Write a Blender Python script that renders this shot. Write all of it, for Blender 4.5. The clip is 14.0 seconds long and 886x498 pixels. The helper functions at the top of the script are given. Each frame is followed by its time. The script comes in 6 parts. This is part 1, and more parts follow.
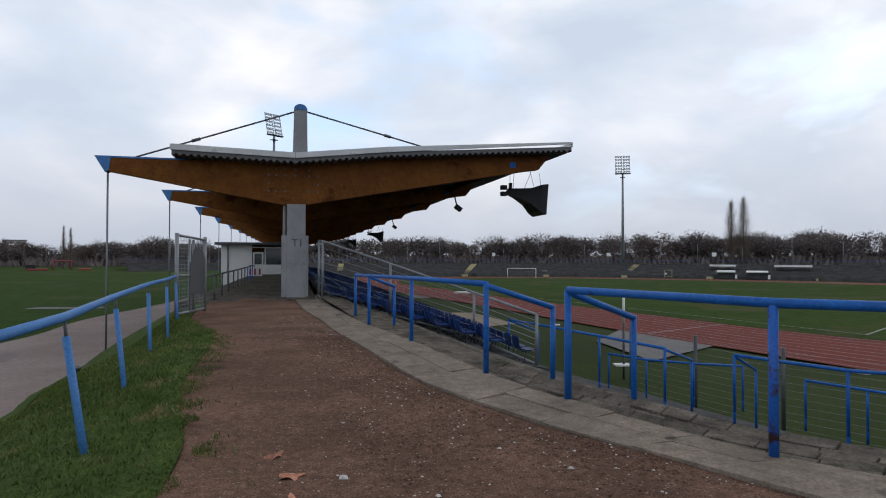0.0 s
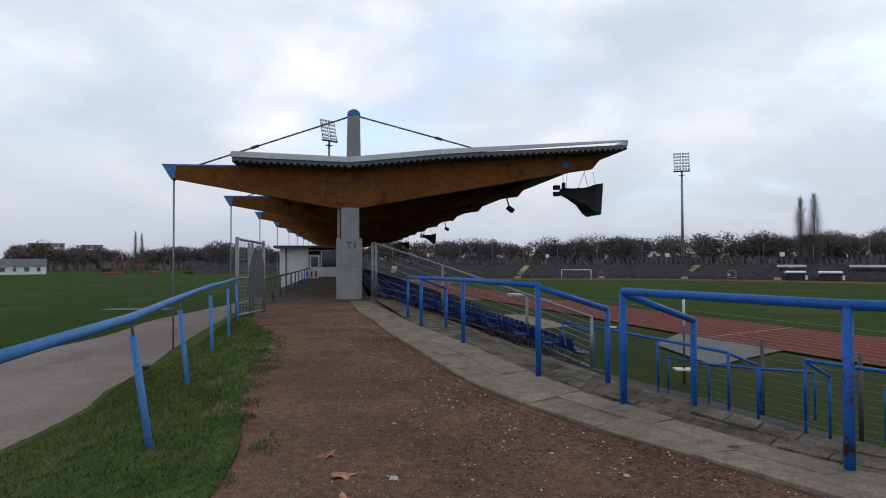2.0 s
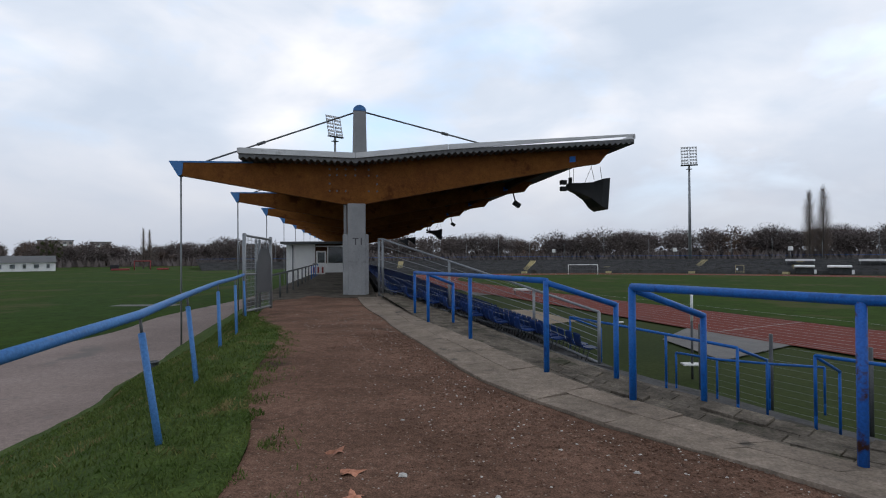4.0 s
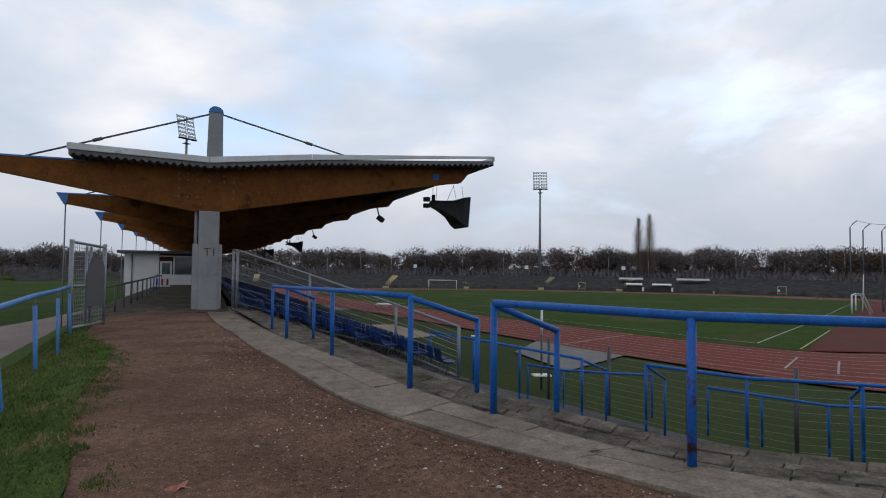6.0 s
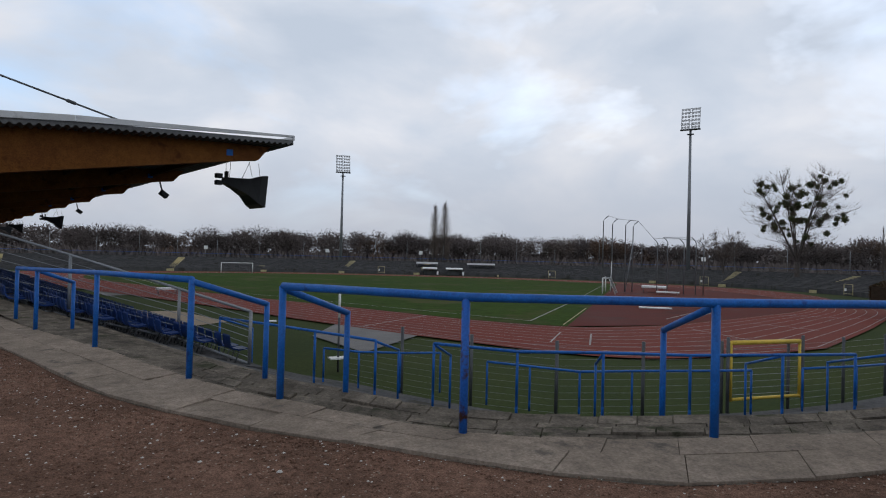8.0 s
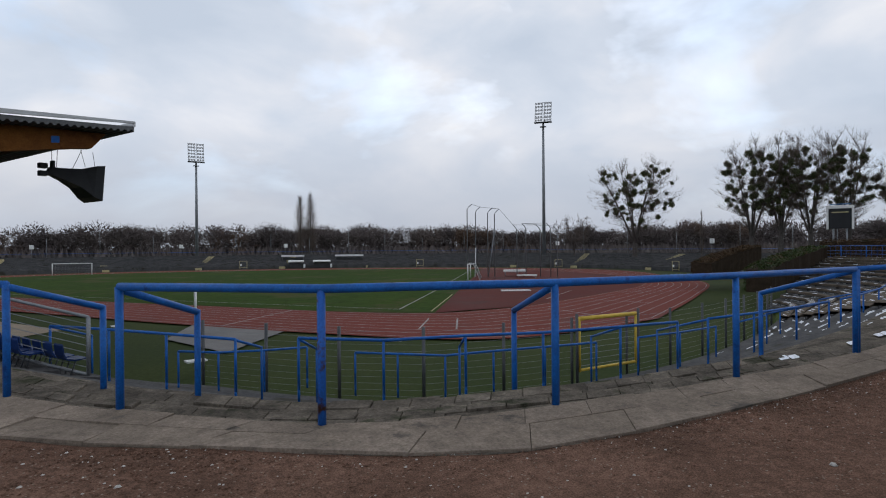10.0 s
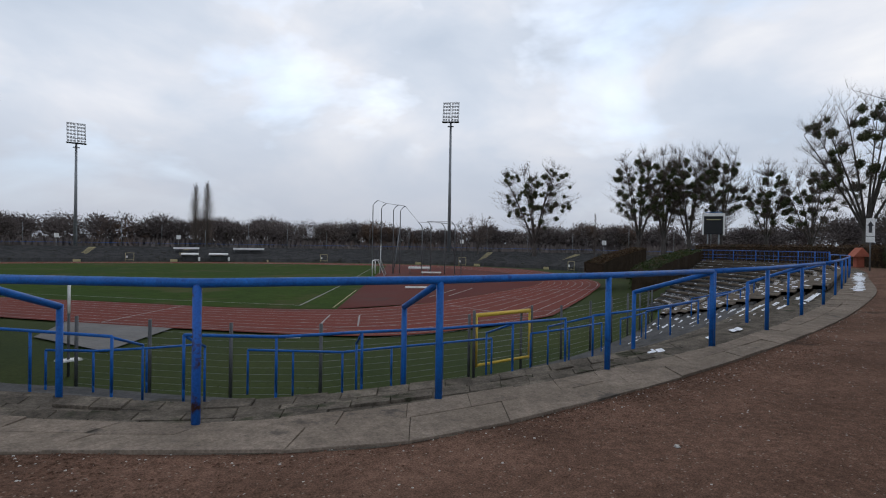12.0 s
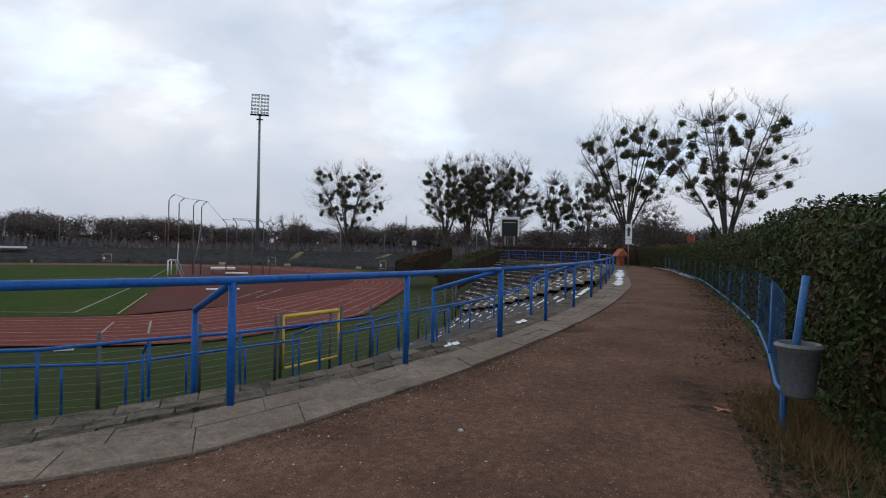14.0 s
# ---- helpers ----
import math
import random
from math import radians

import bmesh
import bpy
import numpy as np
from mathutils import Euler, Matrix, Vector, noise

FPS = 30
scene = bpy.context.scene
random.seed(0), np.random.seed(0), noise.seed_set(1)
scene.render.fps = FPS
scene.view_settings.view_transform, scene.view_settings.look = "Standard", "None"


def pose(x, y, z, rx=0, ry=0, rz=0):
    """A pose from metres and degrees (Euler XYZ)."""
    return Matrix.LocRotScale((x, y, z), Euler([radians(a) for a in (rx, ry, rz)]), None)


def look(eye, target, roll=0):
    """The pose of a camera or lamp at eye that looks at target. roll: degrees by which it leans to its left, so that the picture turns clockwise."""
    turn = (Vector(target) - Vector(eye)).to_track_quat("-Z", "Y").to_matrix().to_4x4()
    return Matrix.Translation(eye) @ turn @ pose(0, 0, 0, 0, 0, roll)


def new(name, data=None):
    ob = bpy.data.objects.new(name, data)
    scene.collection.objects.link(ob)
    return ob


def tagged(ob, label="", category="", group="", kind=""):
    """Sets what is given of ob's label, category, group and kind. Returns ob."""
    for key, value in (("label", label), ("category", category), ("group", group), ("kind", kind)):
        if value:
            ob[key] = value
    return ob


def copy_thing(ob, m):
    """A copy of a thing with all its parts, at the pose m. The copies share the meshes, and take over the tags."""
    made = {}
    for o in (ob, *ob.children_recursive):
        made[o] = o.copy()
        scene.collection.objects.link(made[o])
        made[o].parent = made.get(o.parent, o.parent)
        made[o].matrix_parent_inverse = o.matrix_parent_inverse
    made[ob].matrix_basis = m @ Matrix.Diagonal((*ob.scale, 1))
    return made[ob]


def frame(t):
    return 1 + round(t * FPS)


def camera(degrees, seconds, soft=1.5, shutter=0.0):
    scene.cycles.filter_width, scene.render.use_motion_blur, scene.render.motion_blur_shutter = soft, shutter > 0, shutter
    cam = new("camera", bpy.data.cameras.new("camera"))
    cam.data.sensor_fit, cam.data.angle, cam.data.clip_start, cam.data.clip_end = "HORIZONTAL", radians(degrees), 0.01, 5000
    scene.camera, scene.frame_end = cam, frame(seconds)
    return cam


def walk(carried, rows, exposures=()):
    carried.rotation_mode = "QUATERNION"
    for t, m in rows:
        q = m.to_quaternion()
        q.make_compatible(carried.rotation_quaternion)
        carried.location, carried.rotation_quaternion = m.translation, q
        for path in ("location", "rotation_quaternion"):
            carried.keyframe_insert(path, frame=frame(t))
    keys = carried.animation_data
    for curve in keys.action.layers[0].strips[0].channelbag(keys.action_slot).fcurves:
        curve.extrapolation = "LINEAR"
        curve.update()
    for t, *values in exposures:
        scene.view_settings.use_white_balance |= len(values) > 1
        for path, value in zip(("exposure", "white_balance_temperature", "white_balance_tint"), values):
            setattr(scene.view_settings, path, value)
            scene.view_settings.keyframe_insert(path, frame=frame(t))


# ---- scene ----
cam = camera(76.2, 14.0, soft=1.1)
PATH = [
    (0.0, pose(-0.070, 0.023, 1.420, 90.88, -0.15, 0.10)),
    (0.5, pose(-0.050, 0.013, 1.419, 91.32, 0.04, 0.63)),
    (1.0, pose(-0.042, 0.009, 1.420, 91.56, -0.30, 1.05)),
    (1.5, pose(-0.039, 0.017, 1.416, 91.32, 0.07, 2.72)),
    (2.0, pose(-0.044, 0.052, 1.415, 91.07, 0.20, 5.44)),
    (2.2, pose(-0.048, 0.069, 1.413, 90.95, 0.41, 6.44)),
    (4.3, pose(-0.066, 0.079, 1.421, 90.60, 0.40, 5.85)),
    (4.5, pose(-0.082, 0.110, 1.419, 90.65, 0.06, 4.47)),
    (5.0, pose(-0.100, 0.158, 1.422, 90.86, 0.25, 0.58)),
    (5.5, pose(-0.104, 0.180, 1.423, 91.47, -0.47, -3.31)),
    (6.0, pose(-0.105, 0.186, 1.423, 92.10, -0.65, -7.87)),
    (6.5, pose(-0.108, 0.179, 1.425, 92.26, -0.20, -12.91)),
    (7.0, pose(-0.086, 0.158, 1.425, 91.70, -0.03, -18.73)),
    (7.5, pose(-0.056, 0.134, 1.424, 91.32, -1.27, -23.64)),
    (8.0, pose(-0.020, 0.124, 1.422, 90.80, -1.44, -27.81)),
    (8.2, pose(0.028, 0.040, 1.420, 90.64, -1.08, -29.01)),
    (10.3, pose(0.056, -0.006, 1.422, 89.76, -0.09, -42.11)),
    (10.5, pose(0.102, -0.050, 1.423, 89.54, -0.66, -42.55)),
    (11.0, pose(0.119, -0.084, 1.421, 89.34, -0.91, -45.56)),
    (11.5, pose(0.116, -0.111, 1.421, 89.54, -0.61, -48.12)),
    (12.0, pose(0.126, -0.151, 1.423, 89.60, -0.86, -50.54)),
    (12.5, pose(0.143, -0.181, 1.424, 89.74, -0.71, -53.67)),
    (13.0, pose(0.131, -0.212, 1.418, 89.32, 0.36, -59.70)),
    (13.5, pose(0.139, -0.248, 1.418, 89.28, 0.70, -65.62)),
    (14.0, pose(0.147, -0.296, 1.424, 89.90, -1.20, -69.31)),
]
walk(cam, PATH, [(0.0, 0.06), (5.0, 0.08), (6.5, -0.1), (8.0, -0.14), (10.5, -0.08), (12.0, -0.06), (14.0, 0.0)])

# ---- sky and sun ----
world = bpy.data.worlds.new("overcast_sky")
scene.world = world
world.use_nodes = True


def link(tree, a, b):
    tree.links.new(a, b)


def build_sky():
    nt = world.node_tree
    n = nt.nodes
    n.clear()
    out = n.new("ShaderNodeOutputWorld")
    bg = n.new("ShaderNodeBackground")
    sky = n.new("ShaderNodeTexSky")
    sky.sky_type, sky.sun_disc = "NISHITA", False
    sky.sun_elevation, sky.sun_rotation = radians(32), radians(50)
    co = n.new("ShaderNodeTexCoord")
    sep = n.new("ShaderNodeSeparateXYZ")
    link(nt, co.outputs["Generated"], sep.inputs[0])
    # flattened cloud field
    com = n.new("ShaderNodeVectorMath"); com.operation = "MULTIPLY"
    com.inputs[1].default_value = (1.0, 1.0, 2.1)
    link(nt, co.outputs["Generated"], com.inputs[0])

    def noise_at(scale, detail, rough, dist, off):
        mp = n.new("ShaderNodeMapping"); mp.inputs["Location"].default_value = off
        link(nt, com.outputs[0], mp.inputs[0])
        t = n.new("ShaderNodeTexNoise")
        t.inputs["Scale"].default_value, t.inputs["Detail"].default_value = scale, detail
        t.inputs["Roughness"].default_value, t.inputs["Distortion"].default_value = rough, dist
        link(nt, mp.outputs[0], t.inputs["Vector"])
        return t.outputs[0]

    def ramp(src, stops):
        r = n.new("ShaderNodeValToRGB")
        while len(r.color_ramp.elements) < len(stops):
            r.color_ramp.elements.new(0.5)
        for e, (p, c) in zip(r.color_ramp.elements, stops):
            e.position, e.color = p, (*c, 1)
        link(nt, src, r.inputs[0])
        return r.outputs[0]

    # cloud shading: grey bases, white lit tops
    shade = ramp(noise_at(3.4, 5, 0.5, 0.25, (3.1, 1.7, 0.4)), [(0.30, (0.53, 0.60, 0.71)), (0.45, (0.61, 0.67, 0.77)), (0.57, (0.73, 0.76, 0.83)), (0.70, (0.87, 0.875, 0.90))])
    # low horizon band is more even and a little dimmer
    low = n.new("ShaderNodeMapRange"); low.inputs[1].default_value, low.inputs[2].default_value = 0.01, 0.21
    link(nt, sep.outputs["Z"], low.inputs[0])
    hz = n.new("ShaderNodeMix"); hz.data_type = "RGBA"
    hz.inputs["A"].default_value = (0.45, 0.485, 0.56, 1)
    link(nt, low.outputs[0], hz.inputs["Factor"]); link(nt, shade, hz.inputs["B"])
    # gaps with blue sky
    gap = ramp(noise_at(3.0, 5, 0.52, 0.3, (9.4, 4.2, 1.3)), [(0.52, (0, 0, 0)), (0.74, (0.8, 0.8, 0.8))])
    gapm = n.new("ShaderNodeMath"); gapm.operation = "MULTIPLY"
    link(nt, gap, gapm.inputs[0]); link(nt, low.outputs[0], gapm.inputs[1])
    blue = n.new("ShaderNodeMix"); blue.data_type = "RGBA"; blue.blend_type = "ADD"
    blue.inputs["Factor"].default_value = 1.0
    blue.inputs["B"].default_value = (0.34, 0.50, 0.72, 1)
    skm = n.new("ShaderNodeMix"); skm.data_type = "RGBA"; skm.blend_type = "MULTIPLY"
    skm.inputs["Factor"].default_value = 1.0
    skm.inputs["B"].default_value = (0.06, 0.06, 0.06, 1)
    link(nt, sky.outputs[0], skm.inputs["A"]); link(nt, skm.outputs["Result"], blue.inputs["A"])
    mix = n.new("ShaderNodeMix"); mix.data_type = "RGBA"
    link(nt, gapm.outputs[0], mix.inputs["Factor"])
    link(nt, hz.outputs["Result"], mix.inputs["A"]); link(nt, blue.outputs["Result"], mix.inputs["B"])
    bg.inputs["Strength"].default_value = 1.0
    # unseen sky overhead dimmed to lower the ground light; lower sky raised
    top = n.new("ShaderNodeMapRange"); top.inputs[1].default_value, top.inputs[2].default_value = 0.42, 0.85
    top.inputs[3].default_value, top.inputs[4].default_value = 1.13, 0.76
    link(nt, sep.outputs["Z"], top.inputs[0])
    dim = n.new("ShaderNodeVectorMath"); dim.operation = "SCALE"
    link(nt, mix.outputs["Result"], dim.inputs[0]); link(nt, top.outputs[0], dim.inputs["Scale"])
    link(nt, dim.outputs[0], bg.inputs["Color"])
    link(nt, bg.outputs[0], out.inputs[0])


build_sky()
sun = new("sun", bpy.data.lights.new("sun", "SUN"))
sun.data.energy, sun.data.angle, sun.data.color = 0.35, radians(25), (1.0, 0.95, 0.88)
sun.matrix_world = look((60, 50, 60), (0, 0, 0))
scene.view_settings.exposure = 0.0

# ---- materials ----
def material(name, c1, c2, scale=3.0, fine=60.0, rough=0.85, bump=0.25, depth=0.01, metal=0.0, grain=0.28, mid=0.0, stain=None, stain_at=0.6, stain_scale=0.7, spread=0.0, speckle=None, speck_scale=90.0, speck_at=0.12, spec=0.3):
    """Two scales of variation, optional stains, specks and per-object spread."""
    m = bpy.data.materials.new(name)
    m.use_nodes = True
    t = m.node_tree
    n = t.nodes
    b = n["Principled BSDF"]
    b.inputs["Roughness"].default_value, b.inputs["Metallic"].default_value = rough, metal
    b.inputs["Specular IOR Level"].default_value = spec
    co = n.new("ShaderNodeTexCoord")

    def nz(s, d=4.0, r=0.6):
        x = n.new("ShaderNodeTexNoise")
        x.inputs["Scale"].default_value, x.inputs["Detail"].default_value, x.inputs["Roughness"].default_value = s, d, r
        t.links.new(co.outputs["Object"], x.inputs["Vector"])
        return x.outputs[0]

    def mr(src, a, bb, lo=0.0, hi=1.0):
        x = n.new("ShaderNodeMapRange")
        for i, v in enumerate((a, bb, lo, hi)):
            x.inputs[i + 1].default_value = v
        t.links.new(src, x.inputs[0])
        return x.outputs[0]

    def mixc(f, a, bb, mode="MIX"):
        x = n.new("ShaderNodeMix"); x.data_type = "RGBA"; x.blend_type = mode
        for s, v in (("Factor", f), ("A", a), ("B", bb)):
            if isinstance(v, (tuple, float)):
                x.inputs[s].default_value = (*v, 1) if isinstance(v, tuple) else v
            else:
                t.links.new(v, x.inputs[s])
        return x.outputs["Result"]

    big, small = nz(scale), nz(fine, 3.0)
    col = mixc(mr(big, 0.35, 0.65), c1, c2)
    grey = n.new("ShaderNodeCombineColor")
    v = mr(small, 0.25, 0.75, 1 - grain, 1 + grain)
    for i in range(3):
        t.links.new(v, grey.inputs[i])
    col = mixc(1.0, col, grey.outputs[0], "MULTIPLY")
    if mid:
        g2 = n.new("ShaderNodeCombineColor")
        v = mr(nz(fine * 0.17, 5.0, 0.7), 0.3, 0.7, 1 - mid, 1 + mid)
        for i in range(3):
            t.links.new(v, g2.inputs[i])
        col = mixc(1.0, col, g2.outputs[0], "MULTIPLY")
    if stain:
        col = mixc(mr(nz(stain_scale, 6.0, 0.65), stain_at, stain_at + 0.08), col, stain)
    if speckle:
        vo = n.new("ShaderNodeTexVoronoi"); vo.inputs["Scale"].default_value = speck_scale
        t.links.new(co.outputs["Object"], vo.inputs["Vector"])
        wn = n.new("ShaderNodeSeparateColor"); t.links.new(vo.outputs["Color"], wn.inputs[0])
        near = mr(vo.outputs["Distance"], 0.35, 0.25)
        pick = mr(wn.outputs[0], 1.0 - speck_at, 1.0 - speck_at + 0.01)
        mu = n.new("ShaderNodeMath"); mu.operation = "MULTIPLY"
        t.links.new(near, mu.inputs[0]); t.links.new(pick, mu.inputs[1])
        col = mixc(mu.outputs[0], col, speckle)
    if spread:
        oi = n.new("ShaderNodeObjectInfo")
        gg = n.new("ShaderNodeCombineColor")
        v = mr(oi.outputs["Random"], 0, 1, 1 - spread, 1 + spread)
        for i in range(3):
            t.links.new(v, gg.inputs[i])
        col = mixc(1.0, col, gg.outputs[0], "MULTIPLY")
    t.links.new(col, b.inputs["Base Color"])
    if bump:
        bp = n.new("ShaderNodeBump")
        bp.inputs["Strength"].default_value, bp.inputs["Distance"].default_value = bump, depth
        t.links.new(small, bp.inputs["Height"])
        t.links.new(bp.outputs[0], b.inputs["Normal"])
    ro = mr(big, 0.3, 0.7, max(rough - 0.1, 0.05), min(rough + 0.1, 1.0))
    t.links.new(ro, b.inputs["Roughness"])
    return m


def glass_material(name, tint, rough=0.05):
    m = bpy.data.materials.new(name)
    m.use_nodes = True
    b = m.node_tree.nodes["Principled BSDF"]
    b.inputs["Base Color"].default_value = (*tint, 1)
    b.inputs["Roughness"].default_value = rough
    b.inputs["Transmission Weight"].default_value = 0.8
    return m


M_GRAVEL = material("fine_brown_gravel", (0.114, 0.065, 0.045), (0.192, 0.112, 0.080), 0.7, 75, 0.95, 1.0, 0.02, grain=0.55, mid=0.34, stain=(0.060, 0.039, 0.029), stain_at=0.58, stain_scale=0.5, speckle=(0.28, 0.22, 0.175), speck_scale=38, speck_at=0.12, spec=0.06)
M_GRASS = material("winter_grass", (0.039, 0.065, 0.015), (0.066, 0.095, 0.024), 1.2, 30, 0.95, 0.8, 0.03, stain=(0.102, 0.086, 0.042), stain_at=0.62, stain_scale=0.8, spec=0.06, grain=0.4, mid=0.35)
M_BLADE = material("grass_blades", (0.055, 0.094, 0.020), (0.112, 0.142, 0.040), 2.0, 20, 0.8, 0.0, stain=(0.215, 0.170, 0.080), stain_at=0.56, stain_scale=1.6, spec=0.06)
M_LAWN = material("mown_pitch_grass", (0.023, 0.050, 0.006), (0.036, 0.064, 0.010), 0.10, 7, 0.95, 0.3, 0.02, stain=(0.058, 0.062, 0.020), stain_at=0.53, stain_scale=0.13, spec=0.03, mid=0.35)
M_ROUGH = material("meadow_grass", (0.025, 0.041, 0.010), (0.042, 0.055, 0.017), 0.12, 5, 0.95, 0.3, 0.03, stain=(0.059, 0.052, 0.028), stain_at=0.6, stain_scale=0.04, spec=0.06)
M_TRACK = material("red_running_track", (0.141, 0.033, 0.024), (0.166, 0.042, 0.032), 0.15, 20, 0.85, 0.1, 0.01, stain=(0.121, 0.040, 0.033), stain_at=0.58, stain_scale=0.12, spec=0.06)
M_DZONE = material("dark_red_infield", (0.087, 0.021, 0.018), (0.105, 0.027, 0.022), 0.12, 12, 0.85, 0.1, 0.01, stain=(0.071, 0.027, 0.024), stain_at=0.57, stain_scale=0.1, spec=0.06)
M_LINE = material("white_line_paint", (0.372, 0.360, 0.348), (0.270, 0.252, 0.240), 1.0, 10, 0.8, 0.0, spec=0.06)
M_CONC = material("weathered_concrete", (0.162, 0.131, 0.104), (0.228, 0.186, 0.150), 1.4, 45, 0.9, 0.5, 0.006, stain=(0.082, 0.073, 0.063), stain_at=0.6, stain_scale=1.6, spread=0.10, spec=0.06, grain=0.32, mid=0.25)
M_PAVE = material("mossy_dark_paving", (0.063, 0.054, 0.044), (0.145, 0.124, 0.100), 2.2, 35, 0.95, 0.6, 0.01, stain=(0.036, 0.039, 0.022), stain_at=0.57, stain_scale=1.4, spread=0.22, spec=0.06, grain=0.4, mid=0.35)
M_TERR = material("dark_concrete_terrace", (0.064, 0.064, 0.066), (0.105, 0.104, 0.104), 0.6, 8, 0.95, 0.3, 0.01, stain=(0.053, 0.049, 0.041), stain_at=0.58, stain_scale=0.5, spec=0.06)
M_PILLAR = material("board_marked_concrete", (0.231, 0.234, 0.241), (0.294, 0.297, 0.301), 1.1, 40, 0.85, 0.4, 0.005, stain=(0.189, 0.189, 0.193), stain_at=0.6, stain_scale=2.0)
M_BLUE = material("blue_gloss_paint", (0.006, 0.088, 0.335), (0.009, 0.118, 0.42), 3.0, 60, 0.48, 0.15, 0.002, stain=(0.005, 0.052, 0.22), stain_at=0.6, stain_scale=5.0, spec=0.3, mid=0.18)
M_BLUERUST = material("blue_paint_with_rust", (0.014, 0.100, 0.40), (0.020, 0.120, 0.45), 3.0, 60, 0.5, 0.2, 0.003, stain=(0.055, 0.022, 0.014), stain_at=0.51, stain_scale=5.0)
M_LBLUE = material("faded_light_blue_paint", (0.044, 0.152, 0.376), (0.060, 0.188, 0.432), 3.0, 50, 0.5, 0.15, 0.002, stain=(0.112, 0.200, 0.336), stain_at=0.62, stain_scale=5.0)
M_SEAT = material("blue_plastic_seat", (0.007, 0.028, 0.116), (0.010, 0.036, 0.149), 2.0, 30, 0.45, 0.05, 0.002, spread=0.25)
M_WOOD = material("glulam_timber", (0.125, 0.046, 0.012), (0.172, 0.068, 0.017), 0.8, 22, 0.6, 0.2, 0.004, stain=(0.080, 0.028, 0.008), stain_at=0.58, stain_scale=1.3, spec=0.06, mid=0.2)
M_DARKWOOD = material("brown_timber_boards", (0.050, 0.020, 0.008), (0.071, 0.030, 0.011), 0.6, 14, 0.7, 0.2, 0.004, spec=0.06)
M_METAL = material("galvanised_steel", (0.195, 0.208, 0.221), (0.260, 0.273, 0.286), 2.0, 40, 0.5, 0.1, 0.002, metal=0.5)
M_DARKMETAL = material("dark_grey_steel", (0.07, 0.075, 0.08), (0.11, 0.115, 0.12), 2.0, 40, 0.5, 0.1, 0.002, metal=0.3)
M_FASCIA = material("grey_metal_fascia", (0.50, 0.505, 0.51), (0.60, 0.605, 0.61), 0.6, 20, 0.5, 0.05, 0.002, grain=0.08, stain=(0.42, 0.42, 0.42), stain_at=0.62, stain_scale=1.2)
M_SHEET = material("grey_corrugated_sheet", (0.100, 0.102, 0.105), (0.130, 0.133, 0.135), 0.5, 15, 0.6, 0.05, 0.002)
M_BLACK = material("black_horn_plastic", (0.010, 0.012, 0.014), (0.018, 0.02, 0.023), 2.0, 30, 0.5, 0.05, 0.002)
M_WHITE = material("white_render", (0.70, 0.70, 0.69), (0.80, 0.80, 0.79), 0.7, 30, 0.8, 0.1, 0.003, stain=(0.6, 0.6, 0.58), stain_at=0.63, stain_scale=1.0)
M_SNOW = material("old_snow", (0.72, 0.75, 0.80), (0.82, 0.84, 0.88), 3.0, 30, 0.7, 0.3, 0.01)
M_YELLOW = material("yellow_paint", (0.62, 0.42, 0.05), (0.72, 0.50, 0.08), 3.0, 40, 0.5, 0.1, 0.002, stain=(0.5, 0.33, 0.06), stain_at=0.62, stain_scale=3.0)
M_DULLYELLOW = material("worn_yellow_paint", (0.42, 0.36, 0.19), (0.5, 0.43, 0.24), 1.0, 10, 0.8, 0.1, 0.003)
M_ASPHALT = material("worn_asphalt", (0.225, 0.176, 0.158), (0.285, 0.228, 0.206), 0.35, 40, 0.95, 0.4, 0.005, stain=(0.19, 0.165, 0.152), stain_at=0.6, stain_scale=0.4, spec=0.06, grain=0.35, mid=0.2)
M_GREYPAVE = material("grey_field_paving", (0.15, 0.145, 0.14), (0.20, 0.195, 0.19), 0.4, 15, 0.95, 0.2, 0.005, spec=0.06)
M_SAND = material("pale_sand", (0.27, 0.22, 0.165), (0.34, 0.28, 0.215), 0.5, 20, 0.95, 0.3, 0.01, spec=0.06)
M_BARK = material("grey_bark", (0.068, 0.061, 0.056), (0.108, 0.097, 0.090), 2.0, 25, 0.95, 0.4, 0.01, spec=0.06)
M_TWIG = material("brown_twigs", (0.125, 0.100, 0.086), (0.175, 0.140, 0.120), 0.5, 10, 0.95, 0.0, spec=0.06)
M_WOODS = material("winter_woods", (0.112, 0.096, 0.094), (0.160, 0.134, 0.125), 0.035, 0.6, 0.95, 0.0, stain=(0.140, 0.094, 0.070), stain_at=0.58, stain_scale=0.03, spec=0.0)
M_MISTLE = material("mistletoe_leaves", (0.040, 0.050, 0.020), (0.078, 0.085, 0.034), 0.7, 6, 0.85, 0.0)
M_HEDGE = material("hedge_leaves", (0.019, 0.037, 0.007), (0.042, 0.065, 0.014), 0.9, 9, 0.55, 0.0, stain=(0.058, 0.036, 0.013), stain_at=0.52, stain_scale=1.1, spec=0.14)
M_BROWNHEDGE = material("brown_beech_hedge", (0.059, 0.035, 0.018), (0.091, 0.056, 0.028), 0.5, 5, 0.9, 0.0, stain=(0.032, 0.035, 0.014), stain_at=0.55, stain_scale=0.3)
M_DARKCORE = material("dark_hedge_core", (0.030, 0.022, 0.015), (0.05, 0.036, 0.025), 2.0, 20, 0.95, 0.3, 0.02, spec=0.06)
M_DRYGRASS = material("dry_grass", (0.125, 0.082, 0.033), (0.19, 0.125, 0.052), 2.0, 20, 0.9, 0.0)
M_BIN = material("grey_plastic_bin", (0.13, 0.14, 0.15), (0.17, 0.18, 0.19), 2.0, 40, 0.5, 0.1, 0.002)
